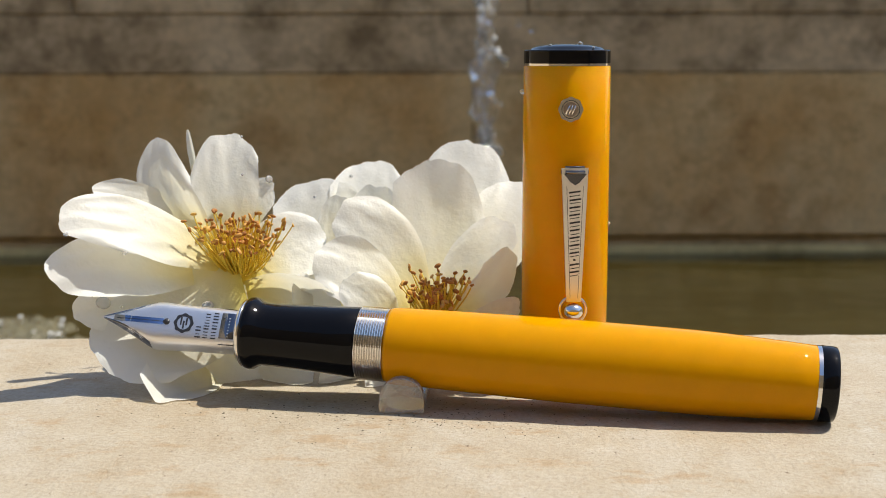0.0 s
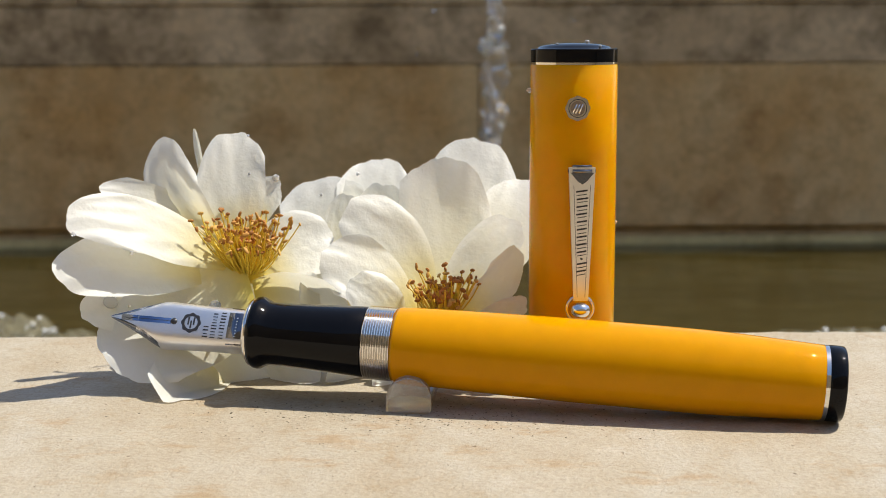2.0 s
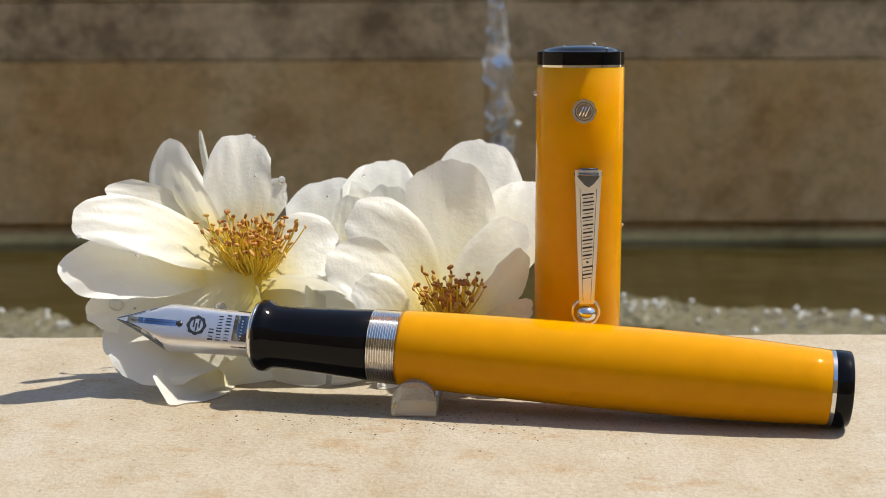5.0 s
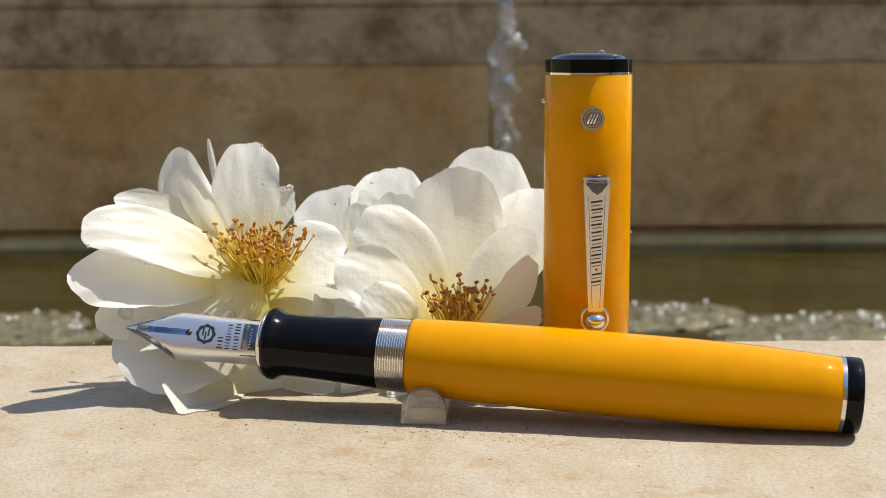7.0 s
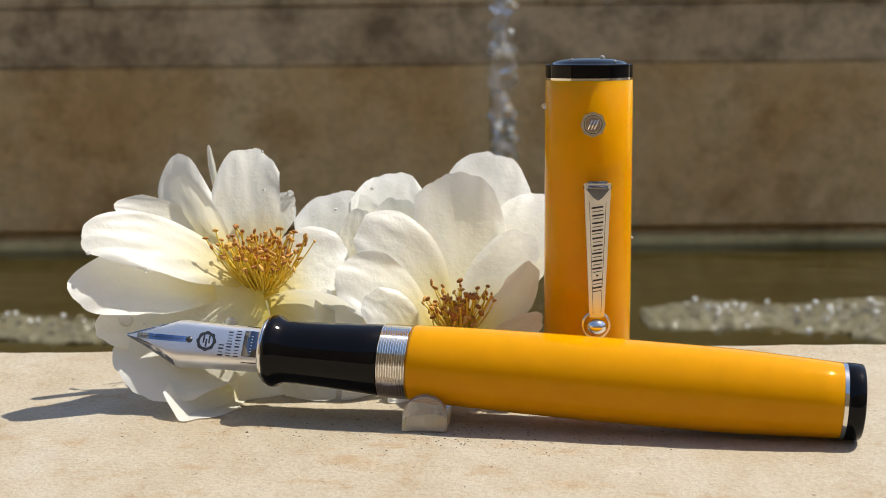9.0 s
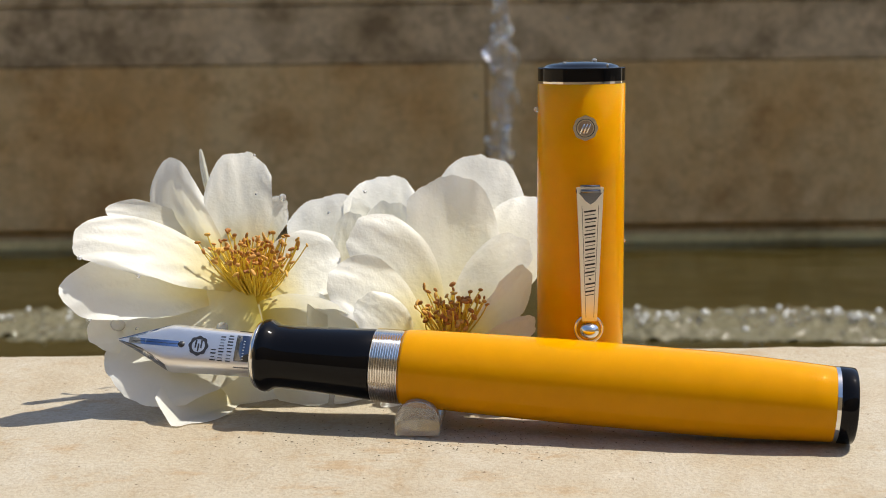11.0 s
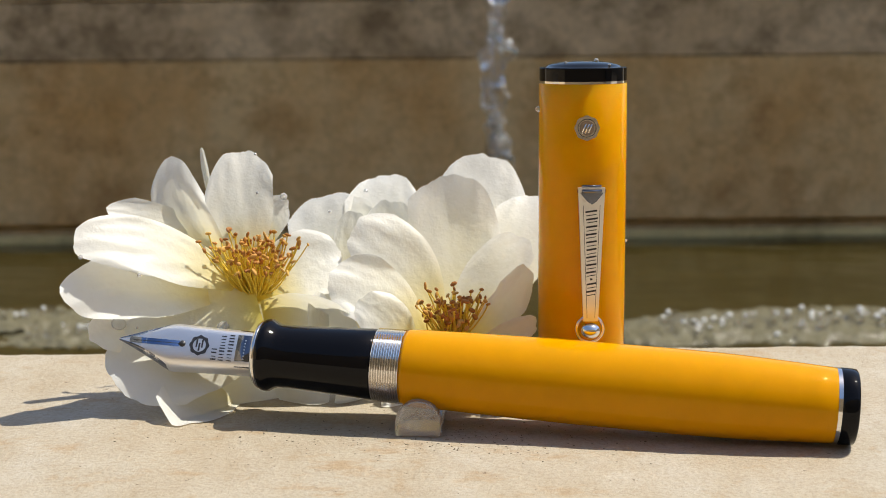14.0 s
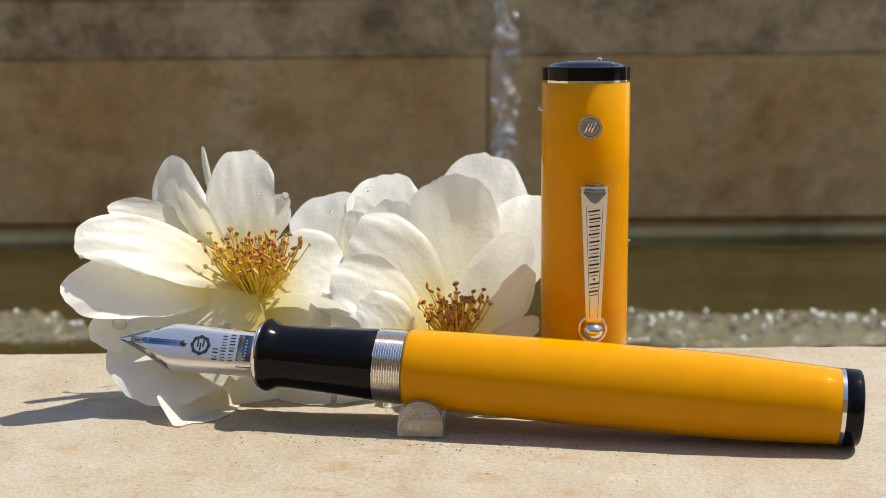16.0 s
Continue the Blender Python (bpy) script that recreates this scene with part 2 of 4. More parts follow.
def surroundings():
    side = part("basin_wall", box(3.2, 0.34, 0.50, 0.004, (0, -0.16, -0.311)), PALE_WALL, smooth=False)
    tagged(side, "pale stone side of the fountain basin under the rim", "basin wall", kind="structure")
    for x in (-1.7, 1.7):
        end = part("basin_wall", box(0.2, 1.70, 0.50, 0.004, (x, 0.52, -0.311)), PALE_WALL, smooth=False)
        tagged(end, "pale stone end wall of the fountain basin", "basin wall", kind="structure")
    ground = bmesh.new()
    bmesh.ops.create_grid(ground, x_segments=8, y_segments=8, size=200, matrix=Matrix.Translation((0, 0, -0.56)))
    tagged(part("ground", ground, PAVING), "pale stone paving round the fountain", "ground", kind="structure")
    pool = bmesh.new()
    bmesh.ops.create_grid(pool, x_segments=200, y_segments=120, size=0.5, matrix=Matrix.Translation((0, 0.66, WATER_Z)) @ Matrix.Diagonal((3.2, 1.24, 1, 1)))
    for v in pool.verts:
        v.co.z += 0.0016 * noise.noise((v.co.x * 7, v.co.y * 11, 1.7)) + 0.0005 * noise.noise((v.co.x * 22, v.co.y * 30, 5.1))
    tagged(part("water", pool, POOL), "murky olive-brown fountain water with small ripples", "water", kind="structure")


def rear_wall():
    """Courses of large blocks over a plinth that stands in the water."""
    wall = part("wall_back", box(3.4, 0.2, 0.845, 0, (0, WALL_Y + 0.115, -0.1345)), MORTAR, smooth=False)
    tagged(wall, "weathered ochre stone wall of large blocks behind the pool", "wall", kind="structure")
    rng = random.Random(4)
    courses = [(-0.1555, 0.0336, PALE_WALL, (-1.15, -0.62, 0.057, 0.66, 1.2)),
               (0.0346, 0.1015, DARK_WALL, (-1.3, -0.78, 0.74)),
               (0.1025, 0.293, DARK_WALL, (-1.05, -0.40, 0.12, 0.70))]
    for low, high, mat, cuts in courses:
        ends = (-1.7, *cuts, 1.7)
        for a, b in zip(ends, ends[1:]):
            bm = box(b - a - 0.0018, 0.03, high - low, 0.0016, ((a + b) / 2, WALL_Y + 0.015 + rng.uniform(-0.001, 0.001), (low + high) / 2), 3)
            part("stone_block", bm, mat, wall, smooth=False)
    part("waterline_strip", box(3.4, 0.008, 0.010, 0.001, (0, WALL_Y + 0.001, -0.1735)), WATERLINE, wall, "pale olive-yellow strip along the waterline", smooth=False)
    base = box(3.4, 0.10, 0.30, 0.006, (0, WALL_Y + 0.006 + 0.05, -0.157 - 0.15), 3)
    part("plinth", base, WET_WALL, wall, "dark wet plinth at the waterline", smooth=False)


def light_shaping_walls():
    """Added unseen walls: a dark one behind the camera for reflections, pale sides for fill."""
    for name, size, at in (("added_wall_front", (14, 0.3, 4.2), (0, -5.0, 1.54)), ("added_wall_west", (0.3, 9, 3.0), (-7.0, -0.5, 0.94)), ("added_wall_east", (0.3, 9, 3.0), (7.0, -0.5, 0.94))):
        ob = part(name, box(*size, 0.01, at), UNSEEN_WALL if name == "added_wall_front" else PAVING, smooth=False)
        tagged(ob, "plain unseen wall added to shape reflections and fill light", "wall", kind="structure")


ledge()
light_shaping_walls()
surroundings()
rear_wall()


# ---- the fountain pen ----
PEN_AT = Vector((-0.00956, -0.00290, 0.01095))
PEN_TO = Vector((0.07174, -0.01850, 0.00681))


def pen_matrix():
    x = (PEN_TO - PEN_AT).normalized()
    y = Vector((0, 0, 1)).cross(x).normalized()
    return Matrix.Translation(PEN_AT) @ Matrix((x, y, x.cross(y))).transposed().to_4x4() @ Matrix.Diagonal((0.9965, 0.9965, 0.9965, 1))


def mm(profile):
    return [(s * 0.001, r * 0.001) for s, r in profile]


def nib_point(s, y, hw, lift):
    """The nib's section: flat on top, turned down at both sides (mm)."""
    u = abs(y) / hw
    return Vector((s, y, 2.65 + lift - 0.02 * y * y - 0.66 * hw * u ** 8)) * 0.001


def nib_sheet():
    """The nib, a bent tapering plate with shoulders; it runs from the point at x = -52.3 mm into the section."""
    bm = bmesh.new()
    thick, n = 0.00032, 36
    stations = [(-53.1, 0.12, -0.5), (-52.2, 0.5, -0.3), (-50.2, 1.3, -0.1), (-48, 2.3, 0.0), (-45.6, 3.4, 0), (-44, 4.2, 0), (-43, 4.62, 0), (-42, 4.75, 0), (-39, 4.6, 0), (-34, 4.45, 0), (-29, 4.4, 0), (-25.2, 4.3, 0)]
    layers = []
    for sign in (0, 1):
        rows = []
        for s, hw, lift in stations:
            ring = []
            for k in range(n + 1):
                u = 2 * k / n - 1
                ring.append(bm.verts.new(nib_point(s, hw * u, hw, lift - sign * thick * 1000)))
            rows.append(ring)
        layers.append(rows)
    for rows, flip in zip(layers, (1, -1)):
        for a, b in zip(rows, rows[1:]):
            for k in range(n):
                bm.faces.new((a[k], a[k + 1], b[k + 1], b[k])[::flip])
    top, low = layers
    for k in (0, n):
        for i in range(len(stations) - 1):
            bm.faces.new((top[i][k], top[i + 1][k], low[i + 1][k], low[i][k]))
    for k in range(n):
        bm.faces.new((top[0][k], top[0][k + 1], low[0][k + 1], low[0][k]))
    bmesh.ops.recalc_face_normals(bm, faces=bm.faces)
    return bm


def on_nib(s, a, lift=0.06):
    """A place on the nib's upper face: mm along the pen, degrees round it."""
    return nib_point(s, 5.0 * math.sin(radians(a)), 4.5, lift)


def nib_bar(s0, s1, a0, a1, lift=0.03):
    """A thin plate wrapped on the nib."""
    bm = bmesh.new()
    n = 6
    grid = [[bm.verts.new(on_nib(s, a0 + (a1 - a0) * k / n, h)) for k in range(n + 1)] for s, h in ((s0, -0.1), (s0, lift), (s1, lift), (s1, -0.1))]
    for a, b in zip(grid, grid[1:]):
        for k in range(n):
            bm.faces.new((a[k], a[k + 1], b[k + 1], b[k]))
    return bm


def fountain_pen():
    pen = new("fountain_pen")
    pen.matrix_world = pen_matrix()
    tagged(pen, "yellow resin fountain pen with black grip, propped on a clear rest", "fountain pen")
    body = [(3.6, 6.35), (3.75, 6.95), (4.2, 7.08), (8, 7.22), (16, 7.4), (25, 7.55), (36, 7.66), (46, 7.66), (54, 7.66), (60, 7.60), (65, 7.46), (68, 7.33), (71, 7.19), (74, 7.04), (77, 6.88), (80.5, 6.69), (80.8, 6.5)]
    part("barrel", lathe(mm(body), 96), BARREL, pen)
    part("end_band", keep_edges_bm(lathe(mm([(80.6, 6.5), (80.7, 6.71), (81.4, 6.71), (81.5, 6.5)]), 96)), CHROME, pen, "polished chrome ring")
    part("end_cap", lathe(mm([(81.4, 6.6), (81.5, 6.76), (83.4, 6.74), (84.1, 6.65), (84.35, 6.3), (84.45, 5.4), (84.5, 0.1)]), 96), BLACK, pen, "glossy black end cap")
    ring = [(-2.05, 6.4)]
    s = -2.0
    for k in range(12):
        ring += [(s, 6.6), (s + 0.12, 6.88), (s + 0.20, 6.95), (s + 0.28, 6.88), (s + 0.40, 6.5)]
        s += 0.468
    part("threaded_ring", lathe(mm(ring + [(3.65, 6.45)]), 96), CHROME, pen, "ridged chrome ring between grip and barrel", smooth=False)
    grip = [(-24.3, 5.6), (-24.1, 6.45), (-23.6, 6.82), (-22.9, 6.90), (-22.3, 6.78), (-21.5, 6.25), (-20.6, 5.95), (-18, 5.98), (-12, 6.2), (-6, 6.5), (-2.3, 6.66), (-2.05, 6.5)]
    part("grip_section", lathe(mm(grip), 96), BLACK, pen, "glossy black flared grip")
    part("grip_ring", lathe(mm([(-25.1, 4.4), (-25.2, 5.4), (-24.9, 6.1), (-24.4, 6.45), (-24.0, 6.4)]), 96), CHROME, pen, "thin chrome ring at the mouth of the grip")
    nib = part("nib", nib_sheet(), STEEL, pen, "polished steel nib with engraved emblem")
    nib.matrix_local = pose(0.0005, 0, 0, NIB_ROLL)
    hole = bmesh.new()
    bmesh.ops.create_cone(hole, cap_ends=True, segments=20, radius1=0.00062, radius2=0.00062, depth=0.00012, matrix=Matrix.Translation(on_nib(-40.0, 0, 0.02)))
    part("breather_hole", hole, INK, nib, "dark round breather hole")
    for name, side, mat in (("upper_bevel", 1, SKY_TINT), ("lower_bevel", -1, NAVY)):
        bm = bmesh.new()
        lines = []
        for s, hw, lift in ((-52.9, 0.2, -0.45), (-52.2, 0.5, -0.3), (-50.2, 1.3, -0.1), (-48, 2.3, 0.0), (-45.6, 3.4, 0), (-44, 4.2, 0), (-43, 4.62, 0)):
            lines.append([bm.verts.new(nib_point(s, side * hw * (inner + (1.0 - inner) * k / 6), hw, lift + 0.035)) for inner in (0.30 + 0.55 * (s + 53) / 10,) for k in range(7)])
        for a, b in zip(lines, lines[1:]):
            for k in range(6):
                bm.faces.new((a[k], a[k + 1], b[k + 1], b[k]))
        bmesh.ops.recalc_face_normals(bm, faces=bm.faces)
        part(name, bm, mat, nib, "mirror-polished bevel of the nib, its reflection put into the colour")
    part("slit", nib_bar(-50.0, -40.4, -0.5, 0.5, 0.06), INK, nib)
    part("slit_inlay", nib_bar(-50.6, -40.6, -6.5, 6.5, 0.03), SKY_TINT, nib, "mirror-polished strip beside the slit, tinted with the sky's reflection")
    seal = bmesh.new()
    bmesh.ops.create_circle(seal, cap_ends=False, segments=40, radius=0.0019, matrix=Matrix.Translation(on_nib(-36.6, 0, 0.05)))
    inner = bmesh.ops.create_circle(seal, cap_ends=False, segments=40, radius=0.0013, matrix=Matrix.Translation(on_nib(-36.6, 0, 0.05)))
    seal.verts.ensure_lookup_table()
    vs = list(seal.verts)
    for k in range(40):
        wave = 1 + 0.06 * math.cos(2 * math.pi * k / 40 * 8)
        c = on_nib(-36.6, 0, 0.05)
        vs[k].co = c + (vs[k].co - c) * wave
    for v in vs:
        y = v.co.y * 1000
        v.co.z = (2.70 - 0.02 * y * y) * 0.001
    for k in range(40):
        seal.faces.new((vs[k], vs[(k + 1) % 40], vs[40 + (k + 1) % 40], vs[40 + k]))
    part("engraved_seal", seal, INK, nib, "dark scalloped ring engraved on the nib")
    for s, a in ((-37.15, 4), (-36.6, -4), (-36.05, 4)):
        part("engraved_bar", nib_bar(s - 0.16, s + 0.16, a - 9, a + 9), INK, nib)
    rng = random.Random(2)
    for s, n, lo, hi in ((-33.5, 4, -32, 0), (-32.0, 9, -32, 30), (-30.4, 9, -32, 34)):
        step = (hi - lo) / n
        for k in range(n):
            w = rng.uniform(0.38, 0.55)
            part("engraved_bar", nib_bar(s - w, s + w, lo + k * step + step * 0.12, lo + (k + rng.uniform(0.35, 0.6)) * step), INK, nib)
    part("nib_band", nib_bar(-29.3, -25.3, -45, 70, 0.05), NAVY, nib, "dark plated band across the nib")
    for k in range(7):
        part("engraved_bar", nib_bar(-27.8, -27.5, -24 + k * 7, -22 + k * 7, 0.08), STEEL, nib)
    feed = bmesh.new()
    bmesh.ops.create_cube(feed, size=1, matrix=Matrix.Translation((-0.0345, -0.0026, -0.0008)) @ Matrix.Diagonal((0.020, 0.0042, 0.0036, 1)))
    for v in feed.verts:
        if v.co.x < -0.04:
            v.co.y = (v.co.y + 0.0030) * 0.3 - 0.0026
            v.co.z = v.co.z * 0.3 + 0.0004
    feed_ob = part("feed", feed, FEED, pen, "black ribbed feed under the nib", smooth=False)
    feed_ob.matrix_basis = pose(0.0005, 0, 0.0011, NIB_ROLL)
    for k in range(14):
        part("feed_fin", box(0.00032, 0.0030, 0.0030, 0, (-0.0392 + k * 0.00098, -0.0033, -0.0010)), FEED, feed_ob, smooth=False)


def keep_edges_bm(bm):
    for e in bm.edges:
        if len(e.link_faces) == 2 and e.calc_face_angle(0) > radians(35):
            e.smooth = False
    return bm


NIB_ROLL = 60
# the sky's blue reflection is put into the colour of these polished nib faces
SKY_TINT = gloss("sky_tinted_polish", (0.20, 0.26, 0.40), 0.08, metal=1.0)
# plating of the nib band; on lower bevel and clip top a painted dark reflection
NAVY = gloss("plating_and_dark_reflection", (0.22, 0.23, 0.27), 0.12, metal=1.0)
fountain_pen()


# ---- the upright cap ----
def pen_cap():
    cap = new("pen_cap")
    cap.matrix_world = pose(0.0286, 0.0160, 0, 0, 0, 5)
    tagged(cap, "amber yellow resin pen cap with steel clip, standing upright", "pen cap")
    shell = [(0.0, 7.4), (0.0, 8.35), (0.4, 8.52), (20, 8.58), (45, 8.55), (61.9, 8.50), (62.1, 8.3)]
    part("shell", lathe([(s * 0.001, r * 0.001) for s, r in shell], 96, "Z"), CAP_RESIN, cap)
    part("top_band", keep_edges_bm(lathe(mm([(62.0, 8.2), (62.05, 8.46), (62.5, 8.46), (62.55, 8.2)]), 96, "Z")), CHROME, cap, "thin chrome ring")
    part("crown", keep_edges_bm(lathe(mm([(62.5, 8.3), (62.6, 8.47), (64.9, 8.47), (65.05, 8.35), (65.1, 7.4), (65.45, 6.9), (65.9, 5.2), (66.15, 3.0), (66.25, 0.1)]), 96, "Z")), BLACK, cap, "glossy black crown with a low dome")
    crown_ring = lathe(mm([(65.1, 6.6), (65.45, 6.55), (65.5, 6.3), (65.2, 6.2)]), 96, "Z")
    part("crown_ring", crown_ring, BLACK, cap)
    disc = []
    for k in range(64):
        a = 2 * math.pi * k / 64
        r = 0.00232 * (1 + 0.035 * math.cos(8 * a))
        disc.append((r * math.cos(a), r * math.sin(a)))
    seal = part("emblem", prism(disc, 0.00045), CHROME, cap, "scalloped chrome emblem disc", smooth=False)
    seal.matrix_local = pose(0, 0, 0.0539, 0, 0, -6) @ Matrix.Translation((0, -0.00845, 0))
    for r0, r1, mat in ((0.00176, 0.00164, INK), (0.00140, 0.00002, SATIN_DARK)):
        bm = bmesh.new()
        outer = [bm.verts.new((r0 * math.cos(a), -0.00052, r0 * math.sin(a))) for a in np.linspace(0, 2 * math.pi, 49)[:-1]]
        inside = [bm.verts.new((r1 * math.cos(a), -0.00052, r1 * math.sin(a))) for a in np.linspace(0, 2 * math.pi, 49)[:-1]]
        for k in range(48):
            bm.faces.new((outer[k], outer[(k + 1) % 48], inside[(k + 1) % 48], inside[k]))
        part("emblem_inlay", bm, mat, seal)
    for x, lean in ((-0.00072, 24), (0.0, 24), (0.00072, 24)):
        bm = box(0.00026, 0.0002, 0.0020, 0.00008)
        part("emblem_bar", bm, CHROME, seal).matrix_local = pose(x * 0.8, -0.0006, -0.0001, 0, lean, 0)


def clip(cap):
    """A tapered steel clip with a rolled top and a ball in a ring at its foot."""
    top, foot = 0.0428, 0.0170
    arm = part("clip", prism([(-0.00255, top), (0.00255, top), (0.0014, foot), (-0.0014, foot)], 0.0008), SATIN, cap, "tapered polished steel clip", smooth=False)
    arm.matrix_local = pose(0, 0, 0, 0, 0, -3.5) @ Matrix.Translation((0.0004, -0.0095, top)) @ pose(0, 0, 0, -1.0) @ Matrix.Translation((0, 0, -top))
    part("clip_panel", prism([(-0.0018, top - 0.0026), (0.0018, top - 0.0026), (0.00085, foot + 0.0004), (-0.00085, foot + 0.0004)], 0.00098), SATIN, arm, "satin steel panel with engraved marks", smooth=False)
    # shoulder and point are coloured dark in place of what they mirror
    roll = box(0.0053, 0.0022, 0.0022, 0.0008, (0, -0.0004, top - 0.0007), 6)
    part("clip_shoulder", roll, NAVY, arm, "polished rolled top of the clip, coloured as its dark reflection")
    part("clip_point", prism([(-0.0022, top - 0.001), (0.0022, top - 0.001), (0.0009, top - 0.0026), (0, top - 0.0032), (-0.0009, top - 0.0026)], 0.0013), NAVY, arm, smooth=False)
    for side in (-1, 1):
        part("engraved_line", prism([(side * 0.00155, top - 0.0034), (side * 0.00163, top - 0.0034), (side * 0.00078, foot + 0.0008), (side * 0.00070, foot + 0.0008)], 0.00102), INK, arm, smooth=False)
    rng = random.Random(8)
    z, k = top - 0.0042, 0
    while z > foot + 0.0056:
        w, tall = 0.0012 * (0.72 + 0.28 * (z - foot) / 0.022), rng.uniform(0.00105, 0.0012)
        if k == 9:
            part("engraved_mark", prism([(-0.00025, z), (0.00025, z - 0.0001), (0.0002, z - 0.0004), (-0.0002, z - 0.0004)], 0.00108), INK, arm, smooth=False)
            z -= 0.0008
        else:
            a, b = -w * rng.uniform(0.85, 1.0), w * rng.uniform(0.85, 1.0)
            lean = 0.00028
            part("engraved_mark", prism([(a, z - lean), (b, z), (b, z - 0.00032), (a, z - lean - 0.00032)], 0.00108), INK, arm, smooth=False)
            low = tall * rng.uniform(0.62, 0.8)
            part("engraved_mark", prism([(a * 0.9, z - lean - low), (b * 0.9, z - low), (b * 0.9, z - low - 0.00014), (a * 0.9, z - lean - low - 0.00014)], 0.00108), INK, arm, smooth=False)
            z -= 0.00146
        k += 1
    part("clip_ball", ball(0.0019, (0, -0.0004, foot - 0.0019), (1.0, 1, 0.85), 32, 20), CHROME, arm, "polished chrome ball")
    ring = bmesh.new()
    n, m = 48, 10
    grid = []
    for k in range(n):
        a = 2 * math.pi * k / n
        grid.append([ring.verts.new(((0.00255 + 0.0003 * math.cos(b)) * math.cos(a), 0.0004 + 0.0003 * math.sin(b), (0.00255 + 0.0003 * math.cos(b)) * math.sin(a) + foot - 0.0017)) for b in np.linspace(0, 2 * math.pi, m + 1)[:-1]])
    for k in range(n):
        for j in range(m):
            ring.faces.new((grid[k][j], grid[k][(j + 1) % m], grid[(k + 1) % n][(j + 1) % m], grid[(k + 1) % n][j]))
    bmesh.ops.recalc_face_normals(ring, faces=ring.faces)
    part("clip_ring", ring, CHROME, arm)


SATIN_DARK = gloss("emblem_ground", (0.30, 0.24, 0.20), 0.35, metal=1.0)
pen_cap()
clip(bpy.data.objects["pen_cap"])


# ---- the clear pen rest ----
def pen_rest():
    """A bar with a round-topped lug before and behind a shallow seat."""
    bm = bmesh.new()
    w, n = 0.0041, 20
    rows = []
    for y, h in ((0.0, 0.0062), (0.0002, 0.0064), (0.0022, 0.0064), (0.0024, 0.0062), (0.00245, 0.0026), (0.0160, 0.0026), (0.01605, 0.0062), (0.0162, 0.0064), (0.0182, 0.0064), (0.0184, 0.0062)):
        pts = [(w - 0.0003, 0.0), (w, 0.0003)]
        for k in range(n + 1):
            a = math.pi * k / n
            base = min(0.0024, h * 0.6)
            pts.append((w * math.cos(a), base + (h - base) * math.sin(a)))
        pts += [(-w, 0.0003), (-w + 0.0003, 0.0)]
        rows.append([bm.verts.new((x, y, z)) for x, z in pts])
    for a, b in zip(rows, rows[1:]):
        for k in range(len(a)):
            j = (k + 1) % len(a)
            bm.faces.new((a[k], a[j], b[j], b[k]))
    bm.faces.new(rows[0])
    bm.faces.new(rows[-1])
    bmesh.ops.recalc_face_normals(bm, faces=bm.faces)
    ob = part("pen_rest", keep_edges_bm(bm), ACRYLIC)
    ob.matrix_world = pose(-0.0038, -0.0122, 0.0002, 0, 0, -5)
    return tagged(ob, "small clear acrylic pen rest with round lugs", "pen rest")


pen_rest()


# ---- white roses ----
SKIN = []


def petal(flower, base, bend, tip, side, w, cup=0.25, curl=0.0, ruffle=0.5, seed=1, root=0.2, notch=0.0, fold=0.0, trim=0.0):
    """One petal, in mm: a curved midrib from base over bend to tip, broad towards the tip, with hollowed and waved edges.
    cup hollows it across, curl rolls the outer rim back, notch dents the tip, fold creases it along the midrib."""
    base, bend, tip, side = (Vector(v) for v in (base, bend, tip, side))
    rng = random.Random(seed)
    ox, oy = rng.uniform(0, 50), rng.uniform(0, 50)
    rows, cols = 34, 26
    bm = bmesh.new()
    uv = bm.loops.layers.uv.new("UVMap")
    grid, marks = [], {}
    for i in range(rows + 1):
        v = i / rows
        line = []
        for j in range(cols + 1):
            u = 2 * j / cols - 1
            q = v * (1 - (0.31 + trim * u) * abs(u) ** 2.8 - trim * u * 0.35)
            mid = base * (1 - q) ** 2 + bend * (2 * q * (1 - q)) + tip * q ** 2
            way = ((bend - base) * (2 * (1 - q)) + (tip - bend) * (2 * q)).normalized()
            s = (side - way * side.dot(way)).normalized()
            n = s.cross(way)
            half = w * (root + (1 - root) * math.sin(min(v / 0.74, 1.0) * math.pi / 2) ** 0.95)
            wave = noise.noise((u * 1.2 + ox, v * 1.5 + oy, 0.0)) * ruffle * (0.2 + v * v)
            wave += noise.noise((u * 3.4 + oy, v * 3.8 + ox, 3.0)) * ruffle * 0.20 * (v + 0.5 * u * u * v)
            wave += noise.noise((u * 8.0 + ox, v * 9.0 + oy, 6.0)) * 0.13 * v
            lip = max(0.0, max(abs(u) * 0.9, v) - 0.72) / 0.28
            p = mid + s * (u * half) + n * (cup * half * u * u + wave - curl * lip * lip * w * 0.35 + fold * abs(u) * half)
            edge = max(0.0, v - 0.7) / 0.3
            p -= way * (notch * w * math.exp(-(u / 0.28) ** 2) * edge)
            p += way * (w * (0.13 * noise.noise((u * 2.3 + ox, 9.0, oy)) + 0.04 * noise.noise((u * 7.0 + ox, 4.0, oy))) * edge)
            if p.z < 0.25:
                p.z = 0.25 - 0.02 * (0.25 - p.z)
            vert = bm.verts.new(p * 0.001)
            marks[vert] = (u * 0.5 + 0.5, v)
            line.append(vert)
        grid.append(line)
    for a, b in zip(grid, grid[1:]):
        for j in range(cols):
            f = bm.faces.new((a[j], a[j + 1], b[j + 1], b[j]))
            for loop in f.loops:
                loop[uv].uv = marks[loop.vert]
    bmesh.ops.remove_doubles(bm, verts=bm.verts, dist=0.000005)
    SKIN.extend((v.co.copy(), v.normal.copy()) for v in bm.verts)
    return part("petal", bm, PETAL, flower)


